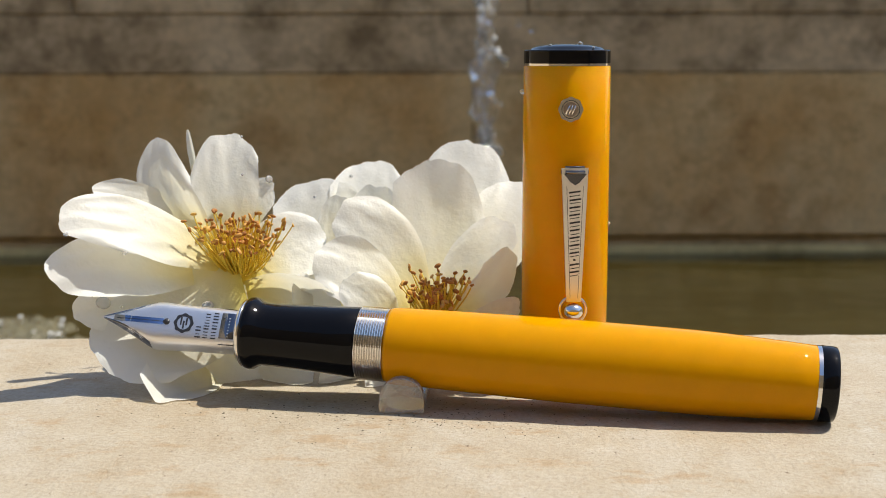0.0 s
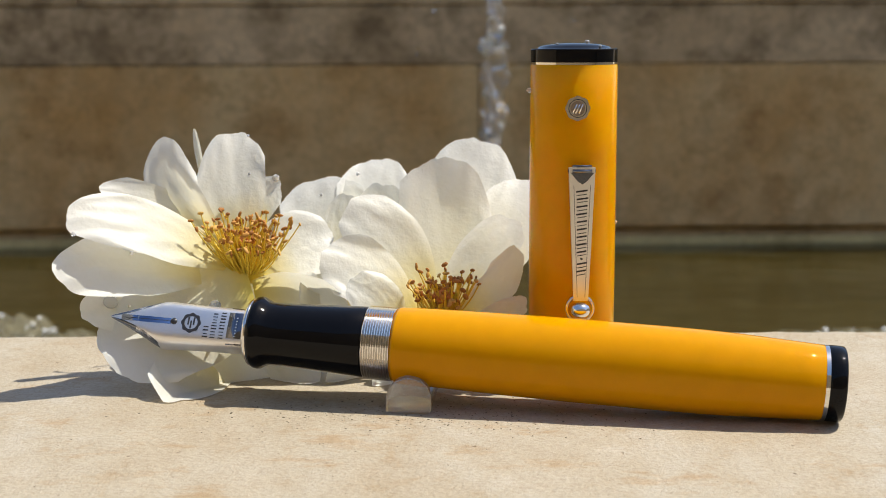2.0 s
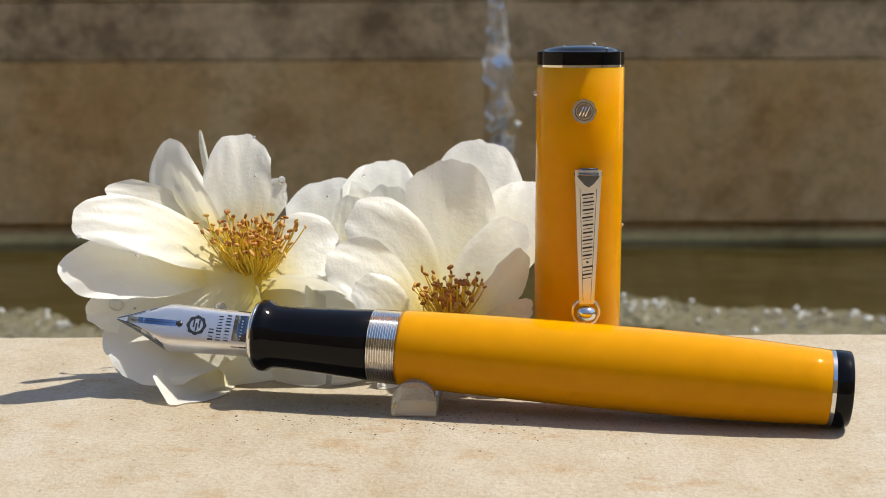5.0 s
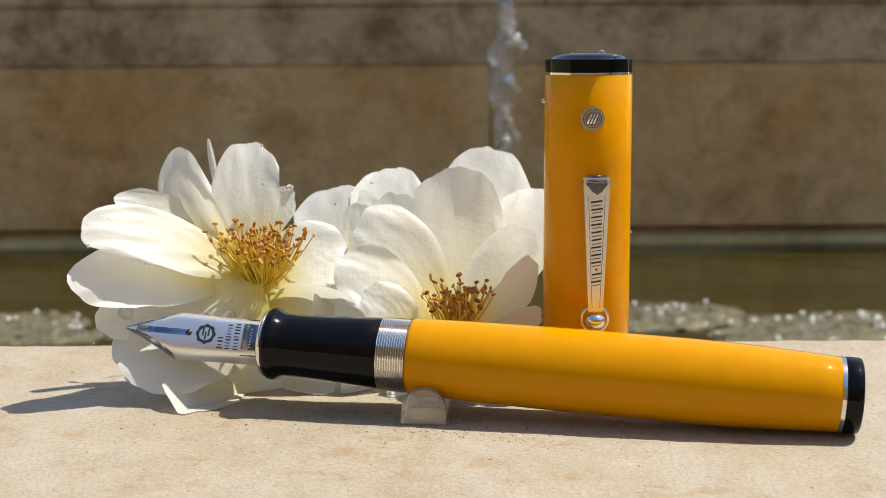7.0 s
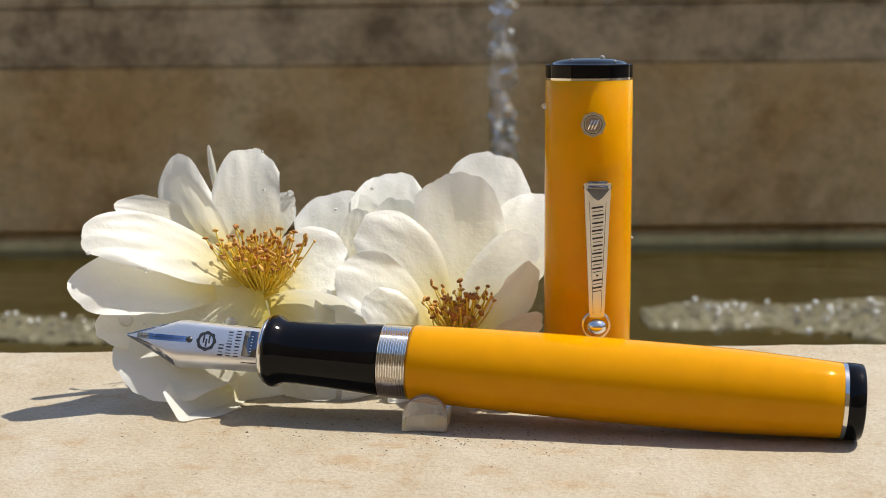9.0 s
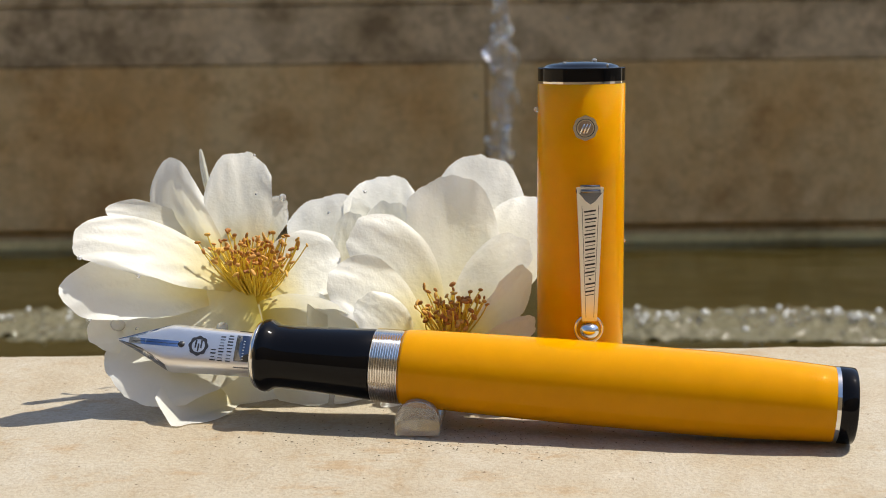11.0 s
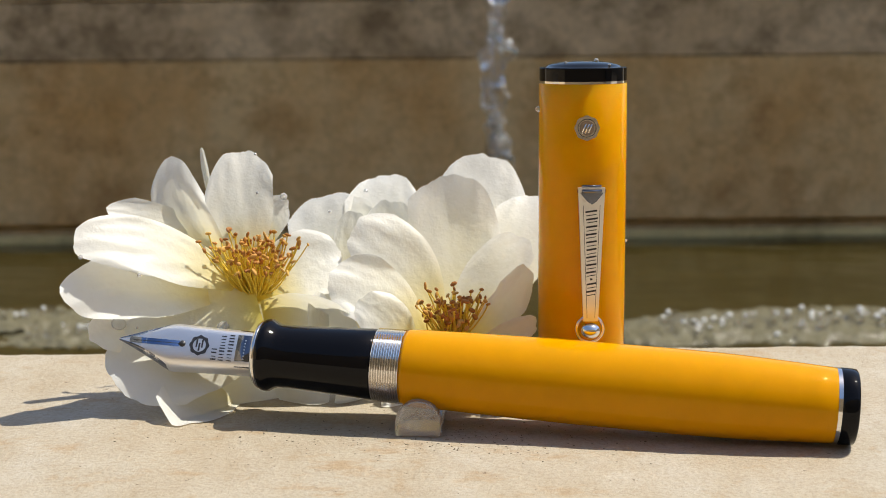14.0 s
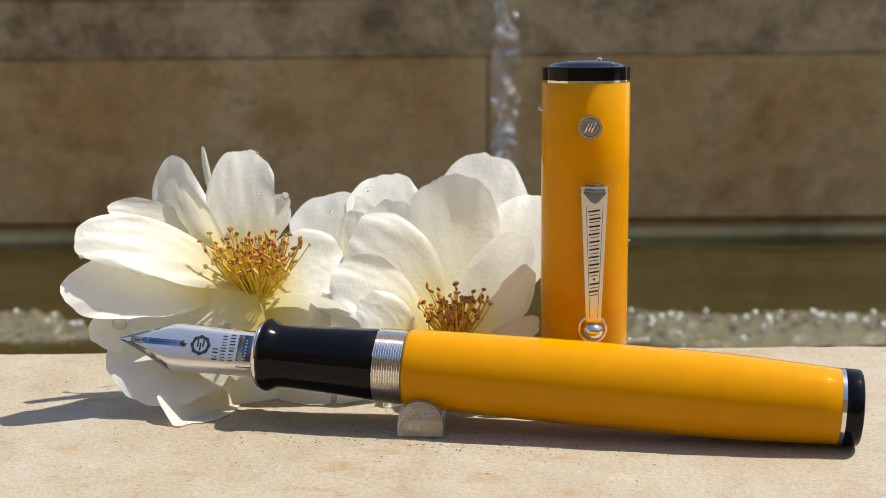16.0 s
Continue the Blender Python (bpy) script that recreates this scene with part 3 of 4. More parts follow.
def stamens(flower, base, axis, count, length, spread, seed):
    """A tuft of curved filaments with brown anthers round an orange pistil; base and length in mm."""
    base, axis = Vector(base), Vector(axis).normalized()
    rng = random.Random(seed)
    a = axis.orthogonal().normalized()
    b = axis.cross(a)
    for k in range(count):
        t = k * 2.39996
        open_ = spread * ((k + 0.5) / count) ** 0.7
        way = (axis + (a * math.cos(t) + b * math.sin(t)) * open_).normalized()
        size = length * rng.uniform(0.55, 1.08) * (0.85 + 0.15 * (k / count))
        foot = base + (a * math.cos(t) + b * math.sin(t)) * (2.2 * open_ / spread)
        tip = foot + way * size + Vector([rng.uniform(-0.9, 0.9) for _ in range(3)])
        bend = foot + axis * size * 0.4 + (way - axis) * size * 0.55 + Vector([rng.uniform(-1.7, 1.7) for _ in range(3)])
        bm = bmesh.new()
        rings = []
        for i in range(7):
            v = i / 6
            p = foot * (1 - v) ** 2 + bend * (2 * v * (1 - v)) + tip * v ** 2
            r = 0.23 - 0.09 * v
            rings.append([bm.verts.new((p + (a * math.cos(q) + b * math.sin(q)) * r) * 0.001) for q in (0, 1.257, 2.513, 3.77, 5.027)])
        for r0, r1 in zip(rings, rings[1:]):
            for i in range(5):
                bm.faces.new((r0[i], r0[(i + 1) % 5], r1[(i + 1) % 5], r1[i]))
        for f in bm.faces:
            f.material_index = 0
        before = set(bm.faces)
        turn = Euler([rng.uniform(0, 6.28) for _ in range(3)]).to_matrix().to_4x4()
        big = rng.uniform(0.75, 1.2)
        bmesh.ops.create_uvsphere(bm, u_segments=8, v_segments=6, radius=0.001, matrix=Matrix.Translation(tip * 0.001) @ turn @ Matrix.Diagonal((rng.uniform(0.34, 0.52) * big, 0.28 * big, rng.uniform(0.55, 0.85) * big, 1)))
        for f in bm.faces:
            if f not in before:
                f.material_index = 1
        part("stamen", bm, (FILAMENT, ANTHER), flower)
    bm = bmesh.new()
    for k in range(26):
        t, o = k * 2.4, 1.9 * math.sqrt(k / 26)
        p = base + axis * (length * 0.62 - o * 0.5) - Vector((0, 1.5, 0)) + (a * math.cos(t) + b * math.sin(t)) * o
        bmesh.ops.create_uvsphere(bm, u_segments=8, v_segments=6, radius=0.00042, matrix=Matrix.Translation(p * 0.001))
    bmesh.ops.create_cone(bm, cap_ends=True, segments=12, radius1=0.0012, radius2=0.0015, depth=length * 0.00052, matrix=Matrix.Translation((base + axis * length * 0.26) * 0.001) @ axis.to_track_quat("Z", "Y").to_matrix().to_4x4())
    part("receptacle", ball(0.0026, (base - axis * 1.2 + Vector((0, 3.0, 0))) * 0.001, (1, 0.8, 0.7), 20, 12), FILAMENT, flower, "yellow heart that carries the stamens")
    part("pistil", bm, PISTIL, flower, "orange pistil at the heart of the flower")


def rose(label):
    return tagged(new("rose_flower"), label, "flower", "white roses on the ledge")


rose_a = rose("open white single rose with golden stamens and dewdrops on the ledge")
rose_b = rose("cupped white rose with brown-tipped stamens beside the upright cap")
rose_c = rose("white rose half hidden behind the other two blooms")
petal(rose_a, (-39.4, 19.0, 22.0), (-54.8, 13.0, 33.0), (-67.5, 3.0, 33.9), (0.39, 1.30, 0.92), 6.7, cup=0.04, curl=0.45, ruffle=1.9, trim=-0.05, seed=1)
petal(rose_a, (-41.7, 24.0, 26.7), (-53.6, 24.0, 34.8), (-65.2, 17.0, 37.2), (0.41, 0.60, 0.91), 3.9, cup=0.1, ruffle=0.6, trim=-0.1, seed=2)
petal(rose_a, (-40.8, 21.0, 23.7), (-53.8, 24.0, 34.5), (-53.3, 24.0, 47.3), (0.88, -0.25, 0.47), 5.5, cup=0.35, curl=0.8, ruffle=1.3, root=0.25, trim=0.05, seed=3)
petal(rose_a, (-38.7, 20.0, 23.9), (-41.1, 26.0, 37.0), (-40.8, 31.0, 48.2), (1.00, 0.10, 0.09), 7.0, cup=0.1, curl=0.2, ruffle=1.6, trim=-0.06, root=0.3, seed=4)
petal(rose_a, (-36.7, 26.0, 27.6), (-34.5, 29.0, 36.6), (-30.8, 30.0, 36.8), (0.84, 0.00, -0.54), 3.3, cup=0.15, ruffle=0.5, root=0.5, seed=5)
petal(rose_a, (-34.8, 17.0, 21.0), (-27.3, 20.0, 27.3), (-20.0, 24.0, 26.6), (0.36, -0.70, -0.93), 7.7, cup=0.05, ruffle=1.2, root=0.45, seed=6)
petal(rose_a, (-41.0, 22.0, 20.4), (-57.0, 14.0, 25.1), (-69.6, 1.0, 23.8), (0.12, 1.40, 0.99), 7.7, cup=0.08, curl=0.15, ruffle=2.0, trim=0.03, seed=7)
petal(rose_a, (-34.9, 12.0, 18.1), (-48.7, 12.0, 12.2), (-62.6, 3.0, 7.5), (-0.35, 0.85, 0.93), 11.7, cup=-0.06, curl=0.1, ruffle=1.6, trim=0.0, root=0.66, seed=8)
petal(rose_a, (-37.8, 11.0, 13.6), (-39.8, 11.5, 3.7), (-41.5, 8.0, -3.3), (-0.98, -0.35, 0.21), 14.3, cup=-0.05, ruffle=1.4, root=0.75, trim=-0.05, seed=9)
petal(rose_a, (-42.1, 11.5, 7.2), (-46.6, 7.0, 1.6), (-47.1, -4.0, -1.2), (-0.86, -0.30, 0.51), 8.1, cup=-0.08, ruffle=0.9, root=0.75, trim=-0.06, seed=10)
petal(rose_a, (-35.1, 16.5, 16.4), (-25.6, 17.0, 16.8), (-15.4, 16.0, 11.7), (-0.23, 0.90, -0.97), 8.9, cup=0.06, ruffle=1.2, root=0.6, seed=11)
petal(rose_a, (-22.1, 14.0, 8.8), (-25.4, 13.0, 16.5), (-23.0, 15.0, 21.3), (1.00, 0.50, 0.08), 2.2, cup=0.35, curl=0.4, ruffle=0.3, root=0.6, seed=12)
petal(rose_a, (-46.8, 31.0, 37.0), (-47.9, 30.0, 42.5), (-48.3, 29.0, 48.9), (0.99, 0.30, 0.12), 0.7, cup=0.6, ruffle=0.5, root=0.8, seed=13)
petal(rose_a, (-35.2, 20.0, 12.1), (-28.1, 16.0, 4.8), (-24.0, 8.0, -1.4), (-0.77, -0.40, -0.64), 5.5, cup=0.1, curl=0.3, ruffle=0.9, root=0.4, seed=14)
petal(rose_a, (-41.4, 24.0, 17.3), (-55.4, 18.0, 15.7), (-67.2, 7.0, 14.4), (-0.11, 1.10, 0.99), 6.9, cup=0.0, ruffle=1.2, seed=15)
petal(rose_a, (-39.1, 25.0, 21.8), (-28.8, 26.0, 16.8), (-19.4, 26.0, 14.3), (-0.36, -0.20, -0.93), 7.6, cup=0.05, ruffle=0.8, root=0.5, seed=16)
petal(rose_b, (2.6, 20.0, 10.1), (4.1, 35.0, 25.8), (4.4, 35.0, 41.8), (1.00, 0.00, -0.06), 10.4, cup=0.22, ruffle=1.5, root=0.35, trim=0.12, curl=0.25, seed=21)
petal(rose_b, (0.0, 20.0, 11.9), (-7.4, 24.0, 28.3), (-17.5, 23.0, 31.6), (0.75, 0.60, 0.66), 8.2, cup=0.14, curl=0.25, ruffle=1.4, trim=-0.05, seed=22)
petal(rose_b, (-2.9, 17.0, 10.2), (-11.8, 15.0, 22.3), (-20.9, 15.0, 24.7), (0.62, 0.80, 0.78), 7.3, cup=0.06, curl=0.2, ruffle=1.4, root=0.3, seed=23)
petal(rose_b, (-5.7, 13.0, 10.0), (-9.4, 11.0, 16.8), (-15.6, 12.0, 20.1), (0.71, 0.50, 0.70), 5.0, cup=0.05, curl=0.3, ruffle=0.7, root=0.4, seed=24)
petal(rose_b, (6.1, 20.0, 11.2), (11.2, 26.0, 22.5), (16.7, 30.0, 29.9), (0.87, -0.70, -0.50), 6.5, cup=0.15, ruffle=0.9, root=0.3, trim=-0.1, seed=25)
petal(rose_b, (7.0, 24.0, 12.1), (17.4, 31.0, 27.6), (21.2, 42.0, 36.4), (0.86, -0.50, -0.50), 8.0, cup=0.08, ruffle=0.6, seed=26)
petal(rose_b, (6.6, 30.0, 18.1), (9.6, 40.0, 32.4), (11.5, 50.0, 44.5), (0.98, 0.00, -0.18), 10.0, cup=0.06, ruffle=1.8, notch=0.05, trim=0.03, seed=27)
petal(rose_b, (6.8, 17.0, 10.8), (12.6, 18.0, 16.9), (18.8, 20.0, 24.4), (0.75, 0.60, -0.66), 5.2, cup=0.25, curl=0.5, ruffle=1.2, root=0.4, seed=28)
petal(rose_b, (7.3, 14.0, 9.7), (13.5, 14.0, 12.6), (19.6, 15.0, 15.0), (0.39, 0.60, -0.92), 3.8, cup=0.2, ruffle=0.6, root=0.4, seed=29)
petal(rose_b, (-0.6, 20.0, 8.3), (-10.9, 16.0, 2.3), (-19.7, 9.0, -2.1), (-0.48, -0.40, 0.88), 6.9, cup=0.0, ruffle=1.0, seed=30)
petal(rose_b, (1.7, 20.0, 8.3), (-5.2, 14.0, 0.5), (-10.6, 6.0, -2.1), (-0.64, -0.30, 0.77), 6.6, cup=0.0, ruffle=1.2, seed=31)
petal(rose_b, (4.1, 22.0, 7.8), (8.5, 16.0, -1.4), (11.6, 8.0, -3.5), (-0.83, -0.20, -0.55), 8.3, cup=0.0, ruffle=1.0, seed=32)
petal(rose_b, (-5.8, 22.0, 11.5), (-11.1, 20.0, 3.6), (-16.6, 14.0, -0.6), (-0.75, -0.20, 0.67), 6.7, cup=0.0, ruffle=0.8, seed=33)
petal(rose_c, (-11.5, 36.0, 19.6), (-12.3, 44.0, 32.0), (-11.9, 54.0, 40.0), (1.00, 0.00, 0.02), 8.4, cup=0.1, ruffle=0.8, seed=41)
petal(rose_c, (-11.4, 34.0, 19.9), (-10.4, 42.0, 28.5), (-9.8, 42.0, 36.0), (0.99, 0.00, -0.10), 5.6, cup=0.2, ruffle=0.9, notch=0.1, seed=42)
petal(rose_c, (-17.6, 36.0, 20.9), (-24.6, 42.0, 29.9), (-24.1, 52.0, 35.8), (0.91, 0.00, 0.40), 9.8, cup=0.05, ruffle=1.2, trim=0.06, seed=43)
petal(rose_c, (-15.1, 36.0, 19.6), (-19.4, 38.0, 25.5), (-17.6, 40.0, 33.8), (0.99, 0.00, 0.17), 4.3, cup=0.2, ruffle=0.6, seed=44)
petal(rose_c, (-14.0, 36.0, 14.6), (-12.8, 34.0, 5.1), (-11.5, 28.0, -4.6), (-0.99, 0.00, -0.13), 13.0, cup=0.0, ruffle=0.8, seed=45)
stamens(rose_a, (-36.5, 18.0, 20.8), (0.03, -0.15, 0.97), 175, 12.6, 0.80, 51)
stamens(rose_b, (2.6, 15.0, 11.3), (0.0, -0.30, 0.95), 90, 11.0, 0.68, 52)


# ---- dewdrops on the petals and on the cap ----
def dewdrop(x, z, r, rng):
    """A bead of water on the foremost petal near that place (mm)."""
    best = None
    for co, n in SKIN:
        d = (co.x * 1000 - x) ** 2 + (co.z * 1000 - z) ** 2
        if d < 0.8 and (best is None or co.y < best[0].y):
            best = (co, n)
    if not best:
        return
    co, n = best
    n = -n if n.y > 0 else n
    bm = ball(r * 0.001, (0, 0, 0), (1, 1, 0.62), 20, 12)
    ob = part("dewdrop", bm, SPLASH)
    ob.matrix_world = Matrix.Translation(co + n * r * 0.0002) @ n.to_track_quat("Z", "Y").to_matrix().to_4x4()
    tagged(ob, "clear round dewdrop resting on a white petal", "water drop", "dewdrops on the petals")


drops = random.Random(12)
dewdrop(-62.6, 16.2, 1.5, drops)
dewdrop(-42.5, 15.6, 1.3, drops)
dewdrop(-67.2, 30.3, 0.5, drops)
dewdrop(-69.7, 15.0, 0.5, drops)
dewdrop(-74.4, 16.4, 0.4, drops)
dewdrop(-57.1, 26.2, 0.4, drops)
dewdrop(-64.6, 17.4, 0.3, drops)
dewdrop(-59.7, 15.6, 0.3, drops)
dewdrop(-37.3, 48.0, 0.3, drops)
dewdrop(-37.3, 40.3, 0.3, drops)
dewdrop(-31.4, 39.1, 0.8, drops)
dewdrop(-61.9, 17.5, 0.35, drops)
dewdrop(-24.2, 33.4, 0.35, drops)
dewdrop(-15.3, 37.6, 0.45, drops)


def grit():
    """Dark crumbs in the pores of the stone about the pen rest."""
    rng = random.Random(77)
    bm = bmesh.new()
    for _ in range(420):
        x, y = rng.gauss(0.0, 0.024), rng.gauss(-0.012, 0.007)
        r = rng.uniform(0.00005, 0.00013)
        bmesh.ops.create_icosphere(bm, subdivisions=1, radius=r, matrix=Matrix.Translation((x, y, 0.00005)) @ Matrix.Diagonal((rng.uniform(1, 2.4), 1, 0.6, 1)))
    return tagged(part("grit", bm, CRUMB), "dark grit scattered over the stone ledge", "grit", kind="stuff")


CRUMB = gloss("crumb", (0.16, 0.13, 0.09), 0.9)
grit()
for x, y, z, r in ((0.0200, 0.0155, 0.0570, 0.0007), (0.0371, 0.0150, 0.0310, 0.0004), (0.0310, 0.0150, 0.0663, 0.0005), (0.0250, 0.0130, 0.0659, 0.0004), (0.0330, 0.0110, 0.0655, 0.00035)):
    bead = part("dewdrop", ball(r, (0, 0, 0), (1, 1, 0.8)), SPLASH)
    bead.matrix_world = pose(x, y, z)
    tagged(bead, "tiny clear water drop clinging to the pen cap", "water drop", "drops on the cap")


# ---- falling water, splash and foam ----
STREAM = (0.0525, 0.86)


def strand(length, r, seed):
    """A twisted lumpy length of falling water about its own upright axis."""
    bm = bmesh.new()
    rng = random.Random(seed)
    o = rng.uniform(0, 90)
    n, rows = 20, max(24, int(length / 0.0022))
    rings = []
    for i in range(rows + 1):
        z = length * (i / rows - 0.5)
        taper = math.sqrt(max(0.0, 1 - abs(2 * i / rows - 1) ** 6)) * 0.9 + 0.04
        swell = 0.72 + 0.62 * noise.noise((0, o, z * 55)) + 0.35 * noise.noise((3, o, z * 150))
        sway = 0.55 * r
        cx, cy = sway * noise.noise((z * 26, o, 1)), sway * noise.noise((z * 26, o, 7))
        ring = []
        for k in range(n):
            a = 2 * math.pi * k / n
            twist = a + z * 90
            q = 1 + 0.32 * math.cos(2 * twist) + 0.35 * noise.noise((math.cos(twist) * 1.3, math.sin(twist) * 1.3 + o, z * 95))
            rr = max(0.25 * r, r * swell * q) * taper
            ring.append(bm.verts.new((cx + rr * math.cos(a), cy + rr * math.sin(a), z)))
        rings.append(ring)
    for a, b in zip(rings, rings[1:]):
        for k in range(n):
            bm.faces.new((a[k], a[(k + 1) % n], b[(k + 1) % n], b[k]))
    bm.faces.new(rings[0][::-1])
    bm.faces.new(rings[-1])
    bmesh.ops.recalc_face_normals(bm, faces=bm.faces)
    return bm


def beads(length, r, count, seed):
    """Loose beads that fall along with a strand."""
    rng = random.Random(seed)
    bm = bmesh.new()
    for _ in range(count):
        a, d = rng.uniform(0, 6.28), r * rng.uniform(0.2, 1.6)
        s = rng.uniform(0.0010, 0.0034)
        at = (d * math.cos(a), d * math.sin(a), rng.uniform(-0.5, 0.5) * length)
        bmesh.ops.create_uvsphere(bm, u_segments=12, v_segments=8, radius=s, matrix=Matrix.Translation(at) @ Matrix.Diagonal((1, 1, rng.uniform(1.0, 1.9), 1)))
    return bm


def water_jet():
    jet = []
    for k in range(7):
        z = -0.150 + k * 0.088
        ob = new("water_jet")
        part("strand", strand(0.112, 0.0120, 20 + k), AERATED, ob)
        part("strand", strand(0.094, 0.0050, 60 + k), AERATED, ob).matrix_local = pose(0.007 * math.cos(k * 2.4), 0.004, 0.012)
        tagged(part("bead", beads(0.10, 0.0085, 8, 40 + k), GLINT_WHITE, ob, "loose beads of falling water, white in place of sun glints"), kind="stuff")
        tagged(ob, "clear broken length of water falling into the pool", "water jet", "falling water")
        jet.append((ob, z, k))
    return jet


def foam_patch(width, depth, count, seed):
    """A raft of bubbles on a low swell of broken water."""
    rng = random.Random(seed)
    ob = new("foam_patch")
    swell = bmesh.new()
    bmesh.ops.create_grid(swell, x_segments=60, y_segments=40, size=0.5, matrix=Matrix.Diagonal((width, depth, 1, 1)))
    for v in swell.verts:
        x, y = 2 * v.co.x / width, 2 * v.co.y / depth
        rim = 1 - (x * x + y * y) ** 0.9
        lift = rim + 0.55 * noise.noise((x * 2.4, y * 2.4, seed))
        v.co.z = (0.006 if lift > 0 else 0.03) * lift + 0.004 * noise.noise((v.co.x * 110, v.co.y * 110, seed)) - 0.001
    part("swell", swell, SPLASH_SHEET, ob)
    bm = bmesh.new()
    for _ in range(count):
        x, y = rng.gauss(0, 0.36), rng.gauss(0, 0.38)
        if x * x + y * y > 1:
            continue
        s = rng.choice((0.0009, 0.0013, 0.0019, 0.0027)) * rng.uniform(0.7, 1.2)
        at = (x * width / 2, y * depth / 2, 0.0045 * (1 - x * x - y * y) + rng.uniform(0, 0.004))
        bmesh.ops.create_uvsphere(bm, u_segments=12, v_segments=8, radius=s, matrix=Matrix.Translation(at))
    tagged(part("froth_sparkle", bm, FALLING, ob, "many clear bubbles and flecks of spray"), kind="stuff")
    # white balls painted as the sparkle of sun on the clear bubbles
    bm = bmesh.new()
    for _ in range(count // 5):
        x, y = rng.gauss(0, 0.36), rng.gauss(0, 0.38)
        at = (x * width / 2, y * depth / 2, 0.0055 * (1 - min(x * x + y * y, 1)) + rng.uniform(0, 0.003))
        bmesh.ops.create_uvsphere(bm, u_segments=8, v_segments=6, radius=rng.uniform(0.0012, 0.0026), matrix=Matrix.Translation(at))
    tagged(part("glint_fleck", bm, GLINT_WHITE, ob, "white flecks that stand in for sun glints on the bubbles"), kind="stuff")
    return tagged(ob, "sparkling raft of bubbles and broken water on the pool", "foam", "foam on the pool")


def flying_drop(r, seed):
    ob = part("water_drop", ball(r, (0, 0, 0), (1, 1, 1.3), 14, 10), FALLING)
    return tagged(ob, "clear drop of spray thrown up from the pool", "water drop", "spray over the pool")


m_, t_, p_ = material("broken_water")
p_.inputs["Base Color"].default_value = (0.15, 0.135, 0.085, 1)
p_.inputs["Roughness"].default_value = 0.12
p_.inputs["IOR"].default_value = 1.33
relief(t_, p_, noise_of(t_, 150, 3, 0.5), 0.6, 0.005)
SPLASH_SHEET = m_
JET = water_jet()
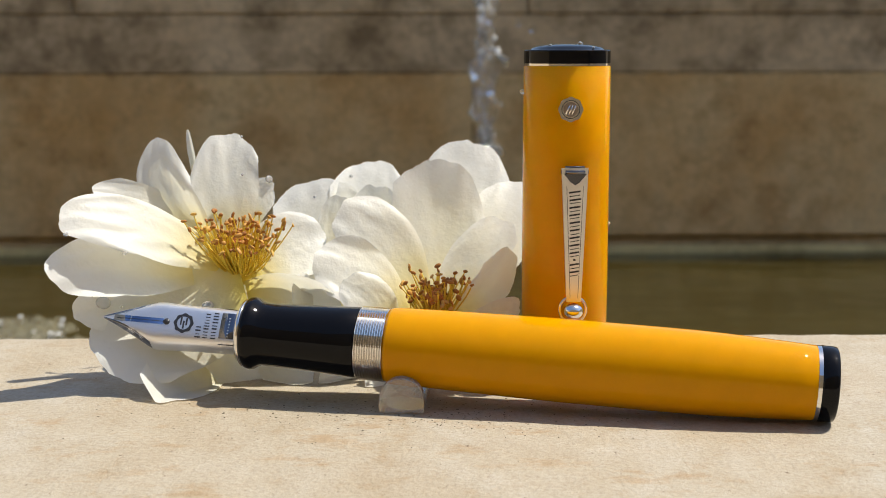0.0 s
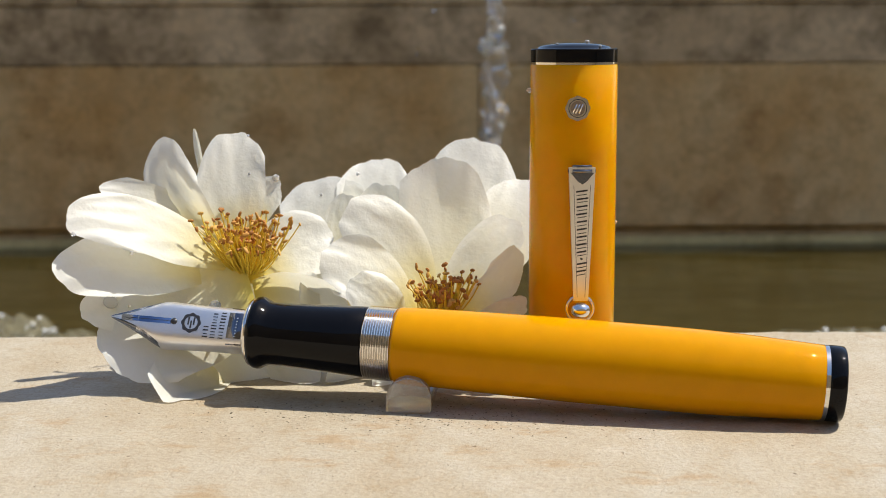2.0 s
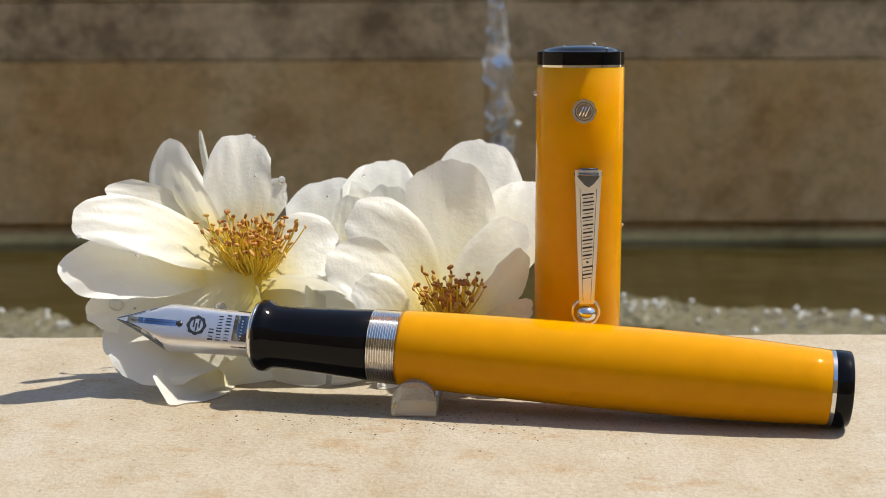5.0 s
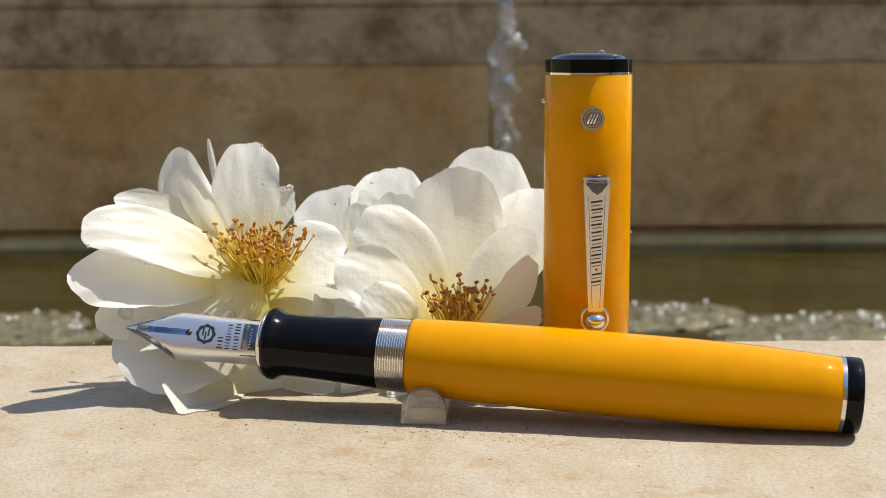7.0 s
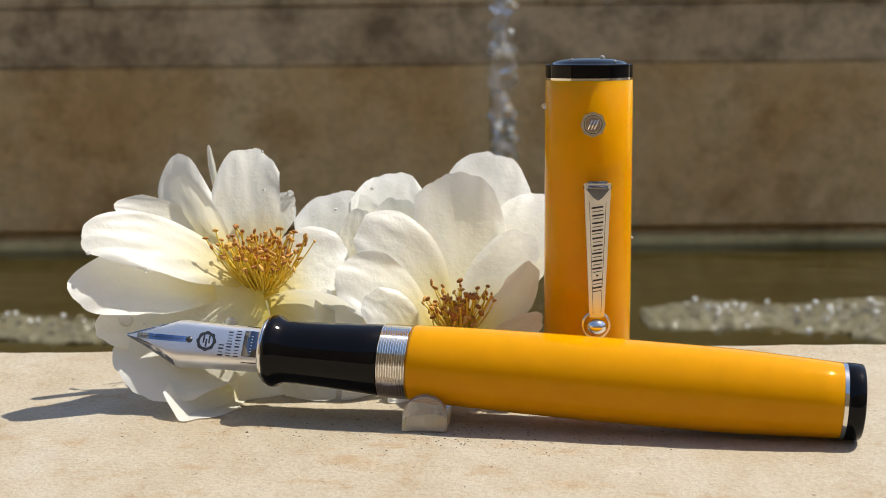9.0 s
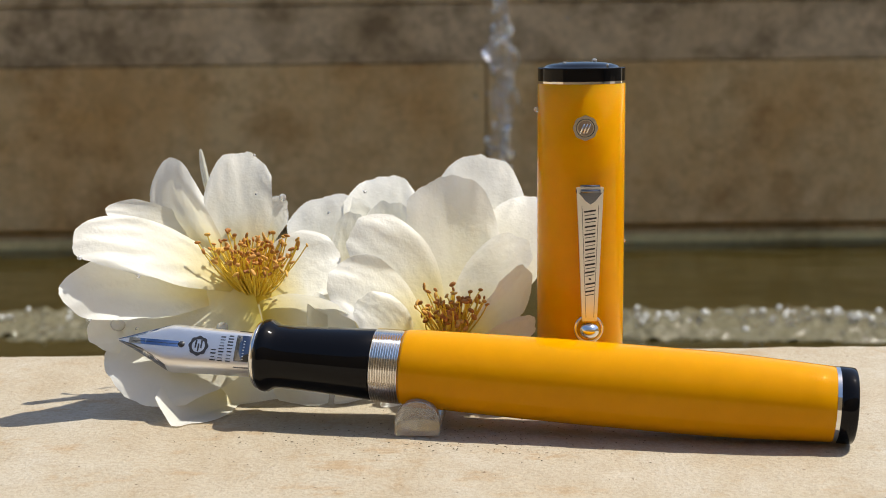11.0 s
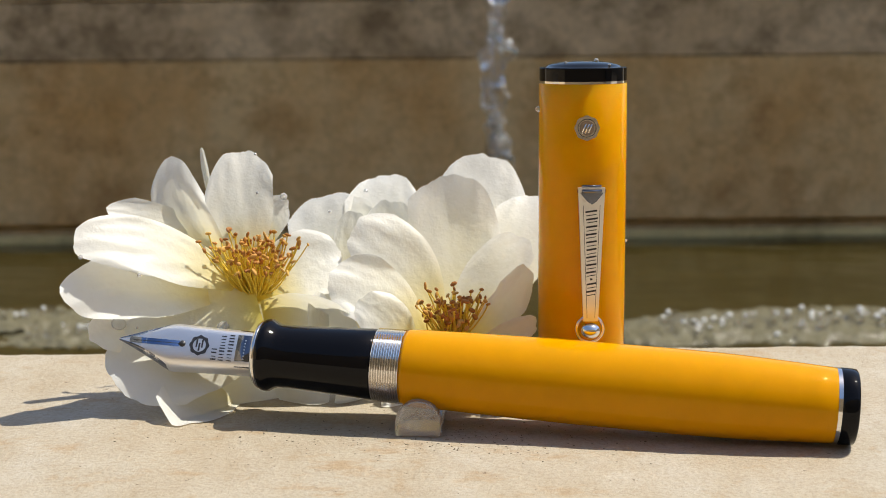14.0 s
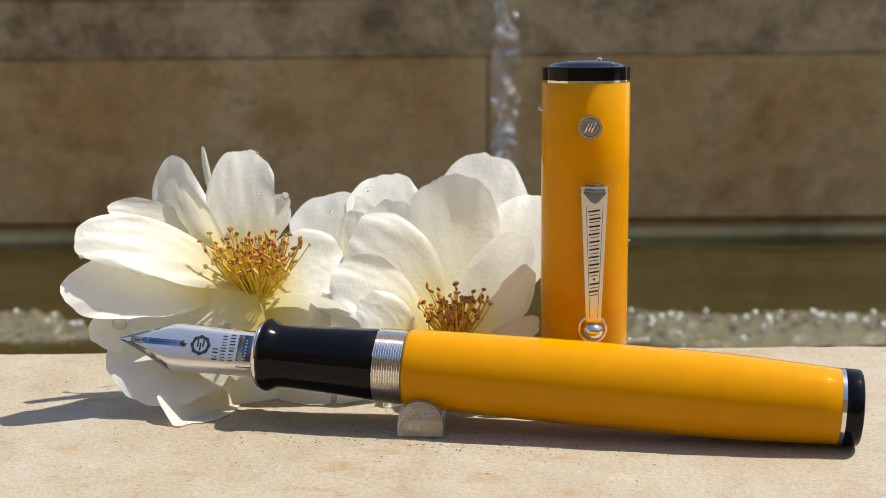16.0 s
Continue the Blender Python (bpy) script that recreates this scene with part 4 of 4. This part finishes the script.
# foam: the patch, then its drift as rows of seconds, x, y
FOAM = [(foam_patch(0.26, 0.13, 120, 3), ((0, 0.34, 0.70), (1.5, 0.36, 0.755), (2.6, 0.32, 0.73), (3.4, 0.30, 0.82), (5.2, 0.32, 0.81), (6.6, 0.31, 0.795), (7.2, 0.33, 0.83), (8.5, 0.30, 0.845), (9, 0.35, 0.85), (11.3, 0.30, 0.825), (12.5, 0.28, 0.835), (13.2, 0.36, 0.84), (13.8, 0.32, 0.81), (14.8, 0.36, 0.80), (16, 0.29, 0.795))),
        (foam_patch(0.15, 0.10, 70, 5), ((0, 0.14, 0.66), (2.4, 0.15, 0.69), (3.3, 0.17, 0.885), (4.5, 0.18, 0.87), (6.3, 0.195, 0.865), (7.1, 0.20, 0.86), (8.4, 0.22, 0.875), (9.2, 0.26, 0.86), (11.4, 0.17, 0.825), (12.2, 0.19, 0.835), (13.0, 0.18, 0.80), (14.2, 0.22, 0.79), (16, 0.18, 0.797))),
        (foam_patch(0.20, 0.11, 100, 9), ((0, 0.50, 0.70), (3, 0.46, 0.74), (6, 0.44, 0.78), (7.5, 0.40, 0.80), (9, 0.44, 0.81), (11.2, 0.40, 0.80), (12.4, 0.42, 0.82), (13.4, 0.46, 0.80), (14.6, 0.42, 0.80), (16, 0.38, 0.79))),
        (foam_patch(0.16, 0.09, 36, 7), ((0, -0.38, 0.86), (2, -0.40, 0.83), (3.5, -0.37, 0.865), (6, -0.41, 0.80), (7, -0.38, 0.86), (9, -0.36, 0.85), (11.4, -0.39, 0.87), (12.6, -0.37, 0.88), (14.5, -0.38, 0.85), (16, -0.40, 0.84))),
        (foam_patch(0.13, 0.08, 28, 11), ((0, -0.32, 0.80), (3, -0.33, 0.79), (7, -0.33, 0.81), (9, -0.31, 0.83), (12, -0.32, 0.85), (14, -0.31, 0.80), (16, -0.32, 0.80)))]
SPRAY = [flying_drop(0.0016 + 0.0003 * (k % 4), k) for k in range(14)]


def motions():
    for ob, z, k in JET:
        rate = 52 + 5 * ((k * 3) % 4)
        rows = []
        for i in range(81):
            t = i * 0.2
            dx = 0.0022 * math.sin(t * 5.1 + k) + 0.0014 * math.sin(t * 11.3 + 2 * k)
            dz = 0.006 * math.sin(t * 7.7 + 1.7 * k)
            rows.append((t, pose(STREAM[0] + dx, STREAM[1], z + dz, 0, 0, (rate * i + 61 * k) % 360)))
        walk(ob, rows)
    for k, (ob, drift) in enumerate(FOAM):
        ts, xs, ys = zip(*drift)
        rows = []
        for i in range(81):
            t = i * 0.2
            x, y = np.interp(t, ts, xs), np.interp(t, ts, ys)
            rows.append((t, pose(float(x) + 0.006 * math.sin(t * 3.1 + k), float(y) + 0.005 * math.sin(t * 4.3 + 2 * k), WATER_Z + 0.0005 + 0.0016 * math.sin(t * 6.3 + k),
                                 1.2 * math.sin(t * 5.0 + k), 1.6 * math.sin(t * 4.1 + k), 8 * math.sin(t * 0.9 + k))))
        walk(ob, rows)
    rng = random.Random(31)
    for k, ob in enumerate(SPRAY):
        t, rows = -rng.uniform(0, 1.0), []
        while t < 16.2:
            a, d = rng.uniform(0, 6.28), rng.uniform(0.04, 0.42)
            flight = rng.uniform(0.42, 0.56)
            x0, y0 = STREAM[0] + 0.02 * math.cos(a), STREAM[1] + 0.02 * math.sin(a)
            dx, dy = d * math.cos(a), 0.12 * math.sin(a) * d
            low = WATER_Z - 0.012
            for i in range(7):
                s = i / 6
                rows.append((round(t + s * flight, 2), pose(x0 + dx * s, y0 + dy * s, low + 4.905 * flight ** 2 * s * (1 - s))))
            t += flight + rng.uniform(0.25, 0.6)
            rows.append((round(t - 0.08, 2), pose(x0, y0, low)))
        walk(ob, [r for r in rows if -0.8 <= r[0] <= 16.6])


motions()
